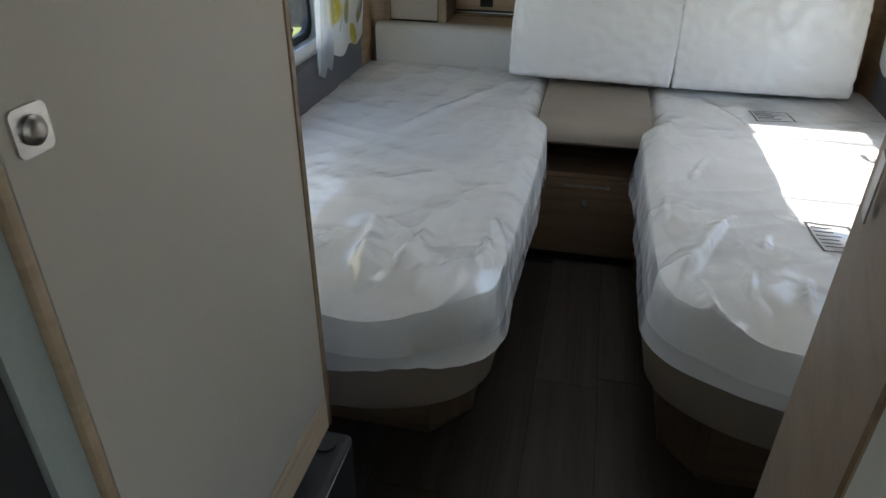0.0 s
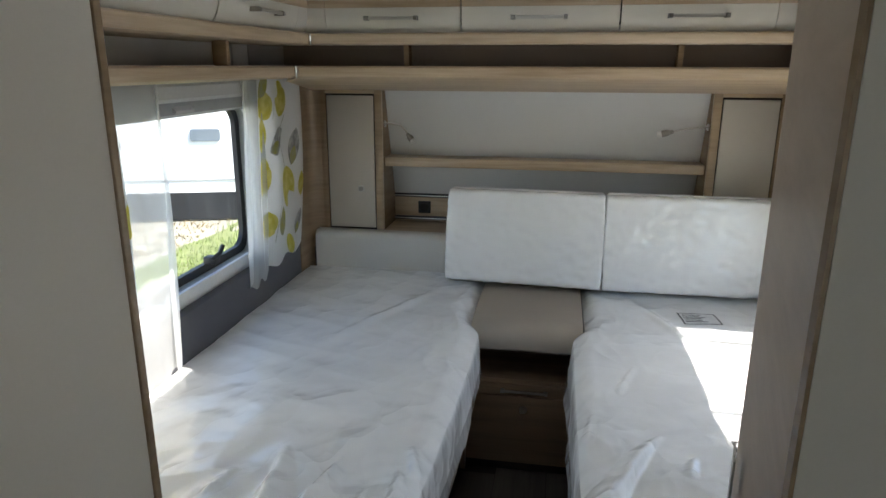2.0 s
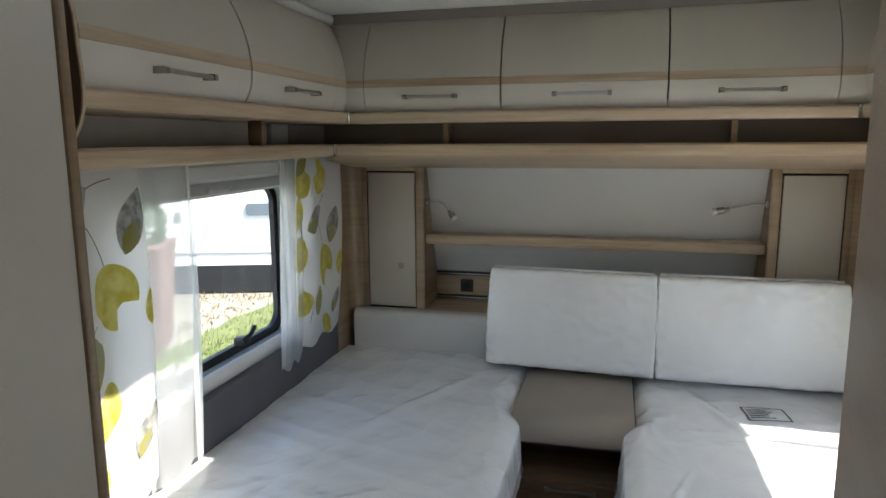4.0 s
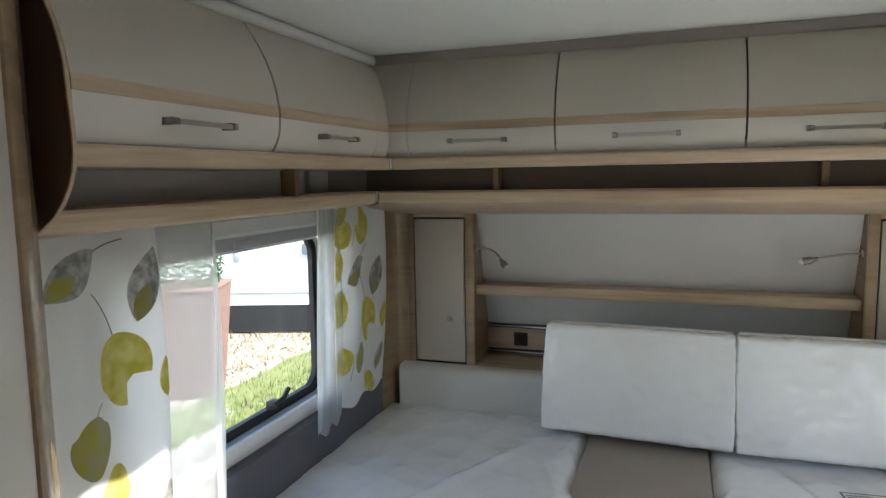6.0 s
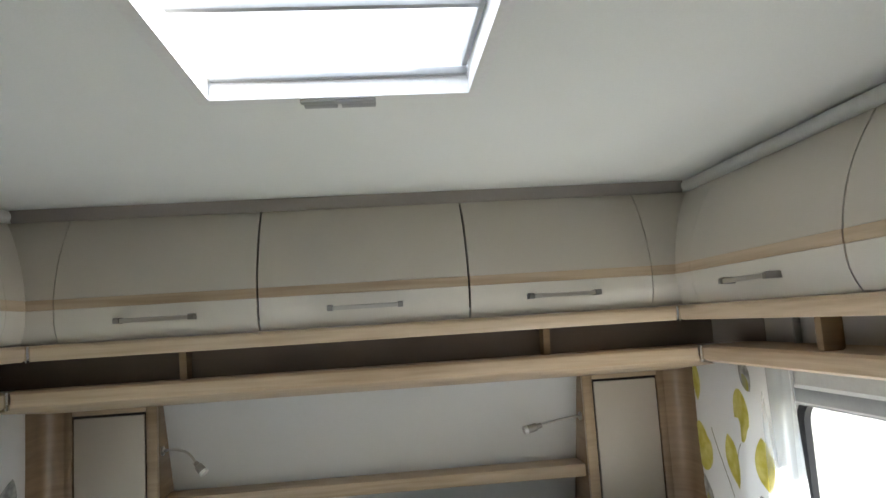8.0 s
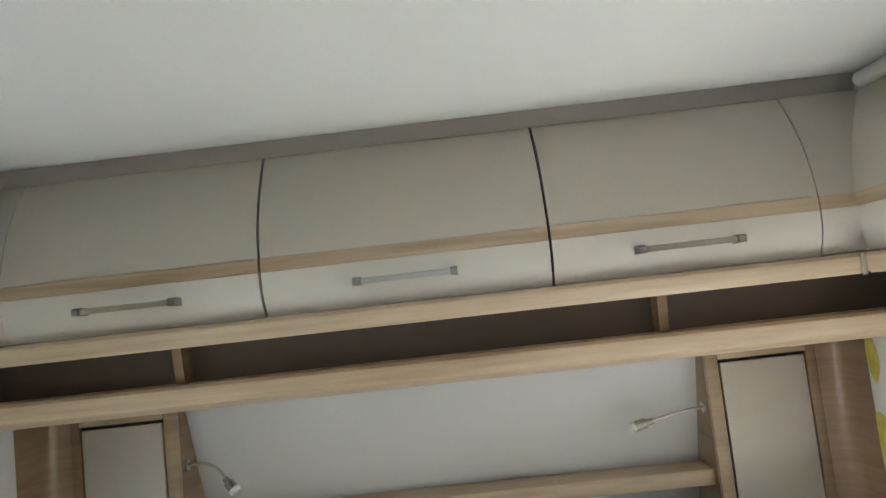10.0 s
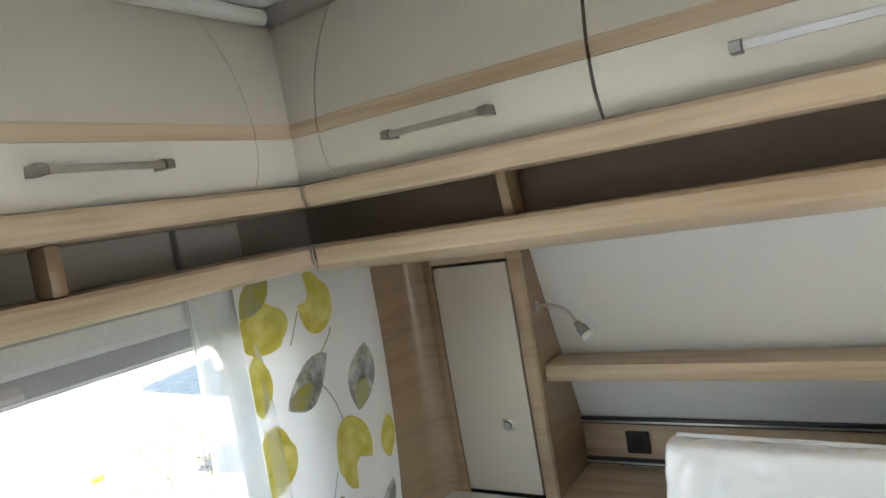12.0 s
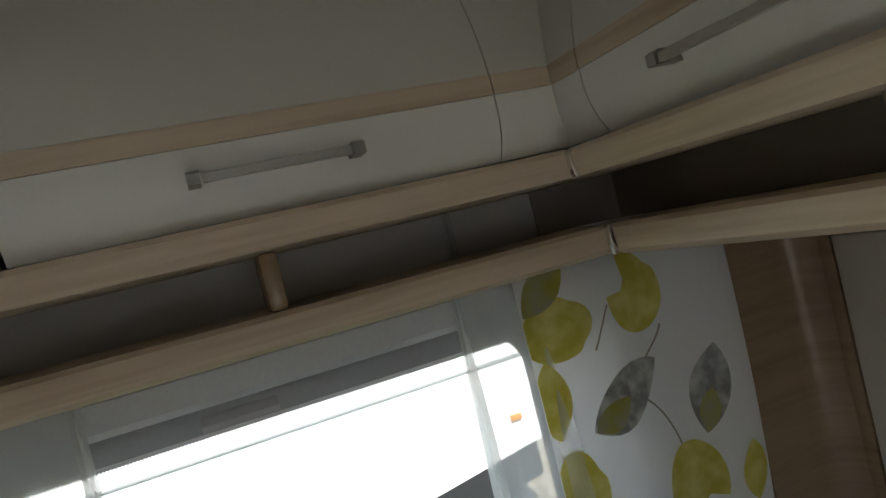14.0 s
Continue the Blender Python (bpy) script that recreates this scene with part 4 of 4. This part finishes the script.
def print_label(par, c, w, d, turn):
    """A printed warning label on the film: a frame with unreadable lines."""
    ca, sa = math.cos(radians(turn)), math.sin(radians(turn))
    def bar(x0, x1, y0, y1):
        n, pts, bm = 8, [], bmesh.new()
        for k in range(n + 1):
            for t in (0, 1):
                x, y = (x0 + (x1 - x0) * k / n, (y0, y1)[t]) if x1 - x0 > y1 - y0 else ((x0, x1)[t], y0 + (y1 - y0) * k / n)
                wx, wy = c[0] + x * ca - y * sa, c[1] + x * sa + y * ca
                pts.append(bm.verts.new((wx, wy, film_height(-wx, wy, 7.7) + 0.0022)))
        for k in range(n):
            bm.faces.new((pts[2 * k], pts[2 * k + 1], pts[2 * k + 3], pts[2 * k + 2]))
        return bm
    lab = part("printed_label", bar(-w, w, d - 0.006, d), INK, par, "grey printed label with unreadable lines", False)
    for a in ((-w, w, -d, -d + 0.006), (-w, -w + 0.006, -d, d), (w - 0.006, w, -d, d)):
        part("frame_line", bar(*a), INK, lab, "", False)
    rnd = random.Random(4)
    for k in range(6):
        yy = d - 0.018 - k * (2 * d - 0.03) / 6
        part("text_line", bar(-w + 0.012, -w + 0.012 + (2 * w - 0.024) * rnd.uniform(0.5, 1.0), yy - 0.006, yy), INK, lab, "", False)


print_label(mr, (0.615, 2.70), 0.068, 0.055, 6)
print_label(mr, (0.59, 1.78), 0.055, 0.075, 4)

for s in (-1, 1):
    b = thing("bed_base", "oak bed base box under the mattress", "bed base", "bed bases")
    part("front_panel", box(*sorted((s * 0.36, s * 1.058)), 1.52, 1.536, 0.0, 0.274), OAKD, b)
    part("side_panel", box(*sorted((s * 0.262, s * 0.277)), 1.64, 2.62, 0.0, 0.274), OAKDZ, b)
    pr = [(0.277, 1.64), (0.262, 1.64), (0.358, 1.522), (0.36, 1.536)]
    part("corner_panel", prism([(s * a, q) for a, q in pr], 0.0, 0.274), OAKDZ, b)
    part("slab", box(*sorted((s * 0.28, s * 1.055)), 1.54, 3.09, 0.25, 0.273), OAKDZ, b)


# ---- cushions, middle seat and nightstand ----
def pillow_block(x0, x1, depth, height, seed):
    """A plump rounded block with puckered film, upright, its base at z = 0."""
    bm = bmesh.new()
    nu, nv = 84, 52
    def surf(u, v, sgn):
        a, b = math.sin(math.pi * (u - 0.5)), math.sin(math.pi * (v - 0.5))
        plump = max(0.0, 1 - abs(a) ** 160) ** 0.5 * max(0.0, 1 - abs(b) ** 34) ** 0.5 * (0.93 + 0.07 * (1 - a * a) * (1 - b * b))
        w = (x1 - x0) / 2 * (1 + 0.013 * (1 - abs(b) ** 2))
        pk = 0.003 * noise.noise(Vector((a * 3, b * 2, seed))) + 0.0034 * (1 - 2 * abs(noise.noise(Vector((a * 4 + b * 3, b * 3 - a * 2, seed + 2))))) + 0.0022 * (1 - 2 * abs(noise.noise(Vector((a * 11 - b * 4, b * 6, seed + 9)))))
        y = sgn * (depth / 2) * plump + sgn * pk * plump
        edge = 0.004 * noise.noise(Vector((a * 8, b * 8, seed + 4)))
        return ((x0 + x1) / 2 + a * w * (1 - 0.008 * abs(b) ** 16) + edge * abs(a) ** 6, y, height / 2 + b * height / 2 * (1 - 0.012 * abs(a) ** 24) + edge * abs(b) ** 6)
    for sgn in (-1, 1):
        g = [[bm.verts.new(surf(i / nu, j / nv, sgn)) for j in range(nv + 1)] for i in range(nu + 1)]
        for i in range(nu):
            for j in range(nv):
                bm.faces.new((g[i][j], g[i + 1][j], g[i + 1][j + 1], g[i][j + 1]))
    bmesh.ops.remove_doubles(bm, verts=bm.verts, dist=0.0008)
    return bm


for x0, x1, seed, yy, lean, yaw in ((-0.322, 0.316, 1.0, 2.945, -13, -3.5), (-0.3215, 0.318, 5.0, 2.932, -11, 0.5)):
    c = thing("back_cushion", "thick white back cushion wrapped in clear plastic film", "cushion", "back cushions in film")
    ob = part("block", pillow_block(x0, x1, 0.115, 0.385, seed), FILM2, c)
    c.matrix_world = pose(-0.040 if seed == 1.0 else 0.598, yy, 0.618, lean, 0, yaw)
    sm = box(x0 + 0.01, x1 - 0.01, -0.004, 0.004, 0.372, 0.392, 0.003)
    part("film_seam", sm, HEM, c, "loose welded film seam")

seat = thing("middle_cushion", "taupe leatherette cushion bridging the two beds", "cushion")
pr = [(3.09, 0.598), (2.60, 0.602), (2.55, 0.596), (2.515, 0.575), (2.498, 0.545), (2.500, 0.52), (2.52, 0.508), (3.09, 0.508)]
part("pad", sweep(pr, [-0.198 + 0.396 * k / 10 for k in range(11)], lambda a, z, x: (x, a, z + (0.006 * (1 - (x / 0.198) ** 4) if z > 0.55 else 0))), LEATH, seat)
ns = thing("nightstand", "dark oak nightstand with open compartment and locking door", "nightstand")
part("side_panel", box(-0.232, -0.214, 2.53, 3.09, 0.0, 0.505), OAKDZ, ns)
part("side_panel", box(0.214, 0.232, 2.53, 3.09, 0.0, 0.505), OAKDZ, ns)
part("compartment_floor", box(-0.214, 0.214, 2.535, 3.0, 0.372, 0.388), OAKD, ns)
part("compartment_back", box(-0.214, 0.214, 2.98, 2.995, 0.388, 0.505), BROWN, ns)
part("top_rail", box(-0.214, 0.214, 2.532, 2.55, 0.497, 0.505), BROWN, ns)
dr = part("drawer_front", box(-0.211, 0.211, 2.528, 2.545, 0.326, 0.371, 0.002), OAKD, ns)
part("handle", box(-0.084, 0.084, 2.515, 2.523, 0.341, 0.351, 0.003), STEEL, dr, "slim grey bar handle")
for x in (-0.078, 0.078):
    part("handle_end", box(x - 0.007, x + 0.007, 2.516, 2.53, 0.339, 0.353, 0.002), STEEL, dr)
nd = part("door", box(-0.211, 0.211, 2.528, 2.545, 0.05, 0.323, 0.002), OAKD, ns)
part("lock", tube([(0, 2.529, 0.273), (0, 2.522, 0.273), (0, 2.516, 0.273)], [0.014, 0.014, 0.010], 18), CHROME, nd, "round nickel push lock")
part("plinth", box(-0.214, 0.214, 2.56, 2.575, 0.0, 0.05), BLACK, ns)

# ---- wardrobes by the passage ----
wd = thing("wardrobe", "tall beige wardrobe with oak edging beside the passage", "wardrobe")
part("body", prism([(-0.420, 0.535), (-0.420, 0.965), (-0.895, 1.42), (-1.058, 1.42), (-1.058, 0.55)], 0.628, 1.928), LAM, wd)
wdoor = part("door", box(-0.4195, -0.401, 0.534, 0.968, 0.628, 1.928, 0.001), LAM, wd, "smooth beige door")
part("lock_plate", sweep(rounded(0.5445, 0.5775, 1.212, 1.246, 0.006), (-0.4012, -0.3980), lambda a, b, k: (k, a, b)), CHROME, wdoor, "square nickel lock plate")
part("lock_button", tube([(-0.3985, 0.561, 1.229), (-0.3955, 0.561, 1.229), (-0.393, 0.561, 1.229), (-0.3922, 0.561, 1.229)], [0.0105, 0.0105, 0.008, 0.004], 24), STEEL, wdoor, "round domed push button")
part("edge_trim", box(-0.421, -0.3985, 0.969, 0.982, 0.556, 1.928, 0.003), OAKZ, wd, "oak edge strip")
part("edge_trim", box(-0.424, -0.400, 0.5225, 0.533, 0.0, 1.928, 0.003), OAKZP, wd, "pale oak edge strip")
part("bottom_trim", box(-0.419, -0.4005, 0.534, 0.968, 0.556, 0.6275), OAKY, wd, "oak bottom strip")
part("upright_strip", prism([(-0.770, 1.3003), (-0.7660, 1.3040), (-0.7680, 1.3120), (-0.8490, 1.3990), (-0.8570, 1.4020), (-0.8755, 1.4020)], 0.629, 1.927), OAKZ, wd, "full-height oak strip on the slanted end")
part("lower_back", prism([(-0.56, 0.55), (-0.56, 1.10), (-0.90, 1.23), (-1.058, 1.23), (-1.058, 0.55)], 0.0, 0.5555), BROWN, wd)
fg = thing("refrigerator", "black refrigerator front in a grey-green housing", "refrigerator")
part("housing", box(-1.058, -0.408, 0.487, 0.5215, 0.0, 1.928), GREENP, fg)
part("front", box(-1.058, -0.412, -0.15, 0.486, 0.0, 1.5, 0.004), BLACK, fg)
tb = thing("black_bin", "slim black plastic bin with a round cap by the wardrobe", "bin")
part("body", box(-0.476, -0.395, 0.76, 1.06, 0.0, 0.452, 0.014, 3), BLACK, tb)
part("bright_line", box(-0.400, -0.394, 0.78, 1.045, 0.436, 0.4405, 0.002), CHROME, tb, "thin bright edge line")
part("cap", tube([(-0.436, 1.02, 0.451), (-0.436, 1.02, 0.459), (-0.436, 1.02, 0.460)], [0.022, 0.021, 0.015], 24), BLACK, tb, "round black cap")

wr = thing("partition", "beige partition wall with a pale oak face at the passage", "partition")
part("oak_face", prism([(0.2180, 0.673), (0.287, 0.993), (0.306, 0.985), (0.24, 0.673)], 0.0, 1.928), OAKW, wr, "pale oak upright face")
part("end_panel", prism([(0.2187, 0.6705), (1.058, 0.6705), (1.058, 0.664), (0.2200, 0.664)], 0.0, 1.928), LAM, wr, "smooth beige end panel")
part("body", prism([(0.307, 0.98), (0.90, 1.42), (1.058, 1.42), (1.058, 0.675), (0.3, 0.675), (0.262, 0.70)], 0.0, 1.928), LAM, wr)
part("edge_line", prism([(0.2170, 0.6635), (0.2170, 0.6725), (0.2185, 0.6725), (0.2195, 0.6635)], 0.0, 1.928), OAKZ, wr, "narrow oak edging")
part("latch_plate", prism([(0.2575, 0.895), (0.2665, 0.930), (0.2645, 0.9305), (0.2555, 0.8955)], 1.065, 1.135), CHROME, wr, "narrow metal latch plate")

# ---- outside ----
G = -0.55
n = 60
bm = bmesh.new()
bmesh.ops.create_grid(bm, x_segments=n, y_segments=n, size=1200.0)
for v in bm.verts:
    v.co.z = G - 0.002
ground = setting("ground", bm, GROUND, "dry pale ground with sparse straw", "ground")
turf = bmesh.new()
bmesh.ops.create_grid(turf, x_segments=40, y_segments=60, size=1.0)
for v in turf.verts:
    u, w_ = v.co.x, v.co.y
    v.co = Vector((-2.85 + u * 1.25 + 0.25 * noise.noise(Vector((w_ * 5, 0, 1))), 4.0 + w_ * 6.0, G + 0.006 + 0.02 * noise.noise(Vector((u * 5, w_ * 20, 3)))))
TURF = mat("turf", (0.14, 0.16, 0.06), 0.9, var=0.4, scale=9, bump=0.6, bscale=60, fine=0.2)
setting("lawn", turf, TURF, "strip of green grass beside the caravan", "lawn")
rnd = random.Random(11)
verts, faces = [], []
for k in range(15000):
    x, y = rnd.uniform(-4.15, -1.7), rnd.uniform(1.5, 9.5)
    if x < -3.75 and rnd.random() < 0.6:
        continue
    h, a = rnd.uniform(0.03, 0.10), rnd.uniform(0, 6.28)
    dx, dy = math.cos(a) * 0.006, math.sin(a) * 0.006
    lx, ly = rnd.uniform(-0.03, 0.03), rnd.uniform(-0.03, 0.03)
    i = len(verts)
    verts += [(x - dx, y - dy, G), (x + dx, y + dy, G), (x + lx, y + ly, G + h)]
    faces.append((i, i + 1, i + 2))
me = bpy.data.meshes.new("grass")
me.from_pydata(verts, [], faces)
me.materials.append(BLADE)
tagged(new("grass", me), "short sunlit green grass blades", "grass", "", "stuff")
STRAW = mat("dry_straw", (0.20, 0.155, 0.08), 0.9, var=0.4, scale=40)
verts, faces = [], []
for k in range(9000):
    x, y = rnd.uniform(-7.6, -4.2), rnd.uniform(2.5, 10.5)
    h, a, w_ = rnd.uniform(0.01, 0.07), rnd.uniform(0, 6.28), rnd.uniform(0.004, 0.012)
    dx, dy = math.cos(a) * w_, math.sin(a) * w_
    i = len(verts)
    verts += [(x - dx, y - dy, G), (x + dx, y + dy, G), (x + rnd.uniform(-0.05, 0.05), y + rnd.uniform(-0.05, 0.05), G + h)]
    faces.append((i, i + 1, i + 2))
me = bpy.data.meshes.new("dry_grass")
me.from_pydata(verts, [], faces)
me.materials.append(STRAW)
tagged(new("dry_grass", me), "sparse dry straw-coloured grass on pale ground", "dry grass", "", "stuff")


def planter():
    t = thing("planter", "tall tapered terracotta-coloured woven planter with a clipped ball bush", "planter")
    cx, cy = -4.46, 5.885
    M = Matrix.Translation((cx, cy, G)) @ Matrix.Rotation(radians(24), 4, "Z")
    body = bmesh.new()
    prev = None
    H = 1.06
    for k in range(2):
        w = 0.27 + 0.09 * k
        rg = [body.verts.new(M @ Vector((a * w, b * w, 0.0 + H * k))) for a, b in ((-1, -1), (1, -1), (1, 1), (-1, 1))]
        if prev:
            for i in range(4):
                body.faces.new((prev[i], prev[(i + 1) % 4], rg[(i + 1) % 4], rg[i]))
        else:
            body.faces.new(rg)
        prev = rg
    part("pot", body, TERRA, t)
    for r in range(24):
        z = 0.02 + r * H / 24
        w = 0.272 + 0.09 * z / H
        bm = bmesh.new()
        for f in range(4):
            rot = Matrix.Rotation(radians(90 * f), 4, "Z")
            for q in range(8):
                u0 = -w + 2 * w * (q + 0.5 * (r % 2) * 0.6) / 8
                u1 = min(w, u0 + 2 * w / 8 - 0.004)
                if u0 > w - 0.02:
                    continue
                c = [bm.verts.new(M @ rot @ Vector(p)) for p in ((u0, -w - 0.001, z), (u1, -w - 0.001, z), (u1, -w - 0.001, z + 0.036), (u0, -w - 0.001, z + 0.036), ((u0 + u1) / 2, -w - 0.006, z + 0.018))]
                for i in range(4):
                    bm.faces.new((c[i], c[(i + 1) % 4], c[4]))
        part("weave_band", bm, TERRA, t)
    rim = box(-0.372, 0.372, -0.372, 0.372, H - 0.012, H + 0.012, 0.006)
    rim.transform(M)
    part("rim", rim, TERRA, t)
    bm = bmesh.new()
    rr = random.Random(5)
    for k in range(4200):
        a, c = rr.uniform(0, 6.283), rr.uniform(-1, 1)
        r = 0.36 * (1 + 0.07 * noise.noise(Vector((math.cos(a) * 4, math.sin(a) * 4, c * 4)))) * rr.uniform(0.82, 1.03)
        p = Vector((cx + r * math.sqrt(1 - c * c) * math.cos(a), cy + r * math.sqrt(1 - c * c) * math.sin(a), G + H + 0.19 + r * c))
        e1 = Vector((rr.uniform(-1, 1), rr.uniform(-1, 1), rr.uniform(-1, 1))).normalized() * 0.016
        e2 = e1.orthogonal().normalized() * 0.010
        bm.faces.new([bm.verts.new(p + q) for q in (-e1, -e2, e1, e2)])
    part("bush", bm, LEAF, t, "dense clipped green ball bush", False)


planter()


def caravan(name, label, M, length, z0, z1, rail_z, decals, axle, tyre, drop, pane_box, sag=0.0):
    """A white caravan; its visible side lies in local y = 0 from x = 0 to length."""
    t = thing(name, label, "caravan")
    W = 2.2
    pr = [(0.0, z0), (0.0, z1 - 0.25), (0.10, z1 - 0.06), (0.30, z1), (W - 0.30, z1), (W - 0.10, z1 - 0.06), (W, z1 - 0.25), (W, z0)]
    def add(nm, bm, m, label=""):
        bm.transform(M)
        return part(nm, bm, m, t, label)
    def under(s):
        """The underside rises towards the far end."""
        return -sag * (1 - min(max((s - length + 1.7) / 1.6, 0.0), 1.0) ** 1.3)
    cuts = (0.0, 0.06, length - 1.7, length - 1.4, length - 1.1, length - 0.8, length - 0.5, length - 0.25, length - 0.06, length)
    add("body", sweep(pr, cuts, lambda a, b, s: (s, a + (0.05 if s in (0.0, length) and a < 0.2 else 0), b + (under(s) if b == z0 else 0))), GEL)
    add("rail", box(0.0, length, -0.012, 0.0, rail_z, rail_z + 0.022, 0.003), GREYPL, "thin side rail")
    # near-black strip: lower edge plus painted-in shade under the caravan
    add("under_shade", sweep([(-0.006, z0 - drop), (-0.006, z0 - 0.001), (0.02, z0 - 0.001), (0.02, z0 - drop)], [min(c_, length - 0.12) for c_ in cuts[1:-1]], lambda a, b, s: (s, a, b + under(s))), SKIRT_SHADE, "dark strip painted for the lower edge and the shade beneath")
    w = part("wheel", tube([M @ Vector((axle, 0.05, G + tyre)), M @ Vector((axle, 0.25 * tyre + 0.1, G + tyre))], tyre, 28), BLACK, t)
    part("rim", tube([M @ Vector((axle, 0.045, G + tyre)), M @ Vector((axle, 0.05, G + tyre))], 0.63 * tyre, 24), STEEL, w)
    wn_ = add("window", sweep(rounded(*pane_box), (-0.02, 0.0), lambda a, b, k: (a, k, b)), BLUEG, "dark tinted window")
    for nm, x0, x1, za, zb, m, lab in decals:
        add(nm, box(x0, x1, -0.015, 0.0, za, zb, 0.004), m, lab)
    return t


# neighbouring caravan along the planter side: its side faces us at x = -4.05
near_caravan = caravan("caravan", "white neighbouring caravan with dark lower edge, painted shade beneath and amber side marker", pose(-4.05, -3.0, 0, 0, 0, 90), 7.06, 0.05, 2.15, 0.62,
        [("side_marker", 6.80, 6.88, 0.22, 0.26, ORANGE, "small amber side marker")], 2.9, 0.30, 0.22, (1.27, 2.82, 1.24, 1.74, 0.08), 0.2)
bm = bmesh.new()
rows_ = []
for k in range(15):
    u = k / 14
    low = 0.733 + 0.06 * u ** 3
    h = 0.042 * (1 - u) ** 0.35 + 0.001
    y, z = 1.30 + 0.88 * u, low + h
    rows_.append([bm.verts.new(p) for p in ((-4.046, y, z - h), (-4.046, y, z + h), (-4.052, y, z + h), (-4.052, y, z - h))])
for a, b in zip(rows_, rows_[1:]):
    for k in range(4):
        bm.faces.new((a[k], a[(k + 1) % 4], b[(k + 1) % 4], b[k]))
part("red_decal", bm, RED, near_caravan, "curved red stripe decal")
caravan("caravan", "white caravan parked farther off with painted shade beneath it", pose(-7.6, 7.45, 0, 0, 0, 18), 7.0, -0.16, 2.3, 0.0,
        [("vent_cover", 2.15, 2.23, 0.44, 0.58, GREYPL, "small grey vent cover")], 2.02, 0.12, 0.37, (3.08, 3.46, 0.52, 0.68, 0.04))

# ---- floor planks ----
rnd = random.Random(3)
shared = {}
for i in range(-5, 6):
    y = -0.55 - rnd.uniform(0, 0.9)
    while y < 3.4:
        L = 1.21
        key = "plank"
        if key not in shared:
            b = box(-0.0945, 0.0945, 0.0, L - 0.0015, -0.003, 0.0)
            b2 = bpy.data.meshes.new("plank")
            b.to_mesh(b2)
            b.free()
            b2.materials.append(DARKOAK)
            shared[key] = b2
        if y + L < 3.44:
            o = new("plank", shared[key])
            o.location = (i * 0.191, y, 0.0)
            o.parent = floor
        y += L
N_, L_ = DARKOAK.node_tree.nodes, DARKOAK.node_tree.links
oi, hs = N_.new("ShaderNodeObjectInfo"), N_.new("ShaderNodeHueSaturation")
mr_ = N_.new("ShaderNodeMapRange")
mr_.inputs[3].default_value, mr_.inputs[4].default_value = 0.75, 1.25
L_.new(oi.outputs["Random"], mr_.inputs[0])
L_.new(mr_.outputs[0], hs.inputs["Value"])
L_.new(N_["Color Ramp"].outputs[0], hs.inputs["Color"])
L_.new(hs.outputs[0], N_["Principled BSDF"].inputs["Base Color"])
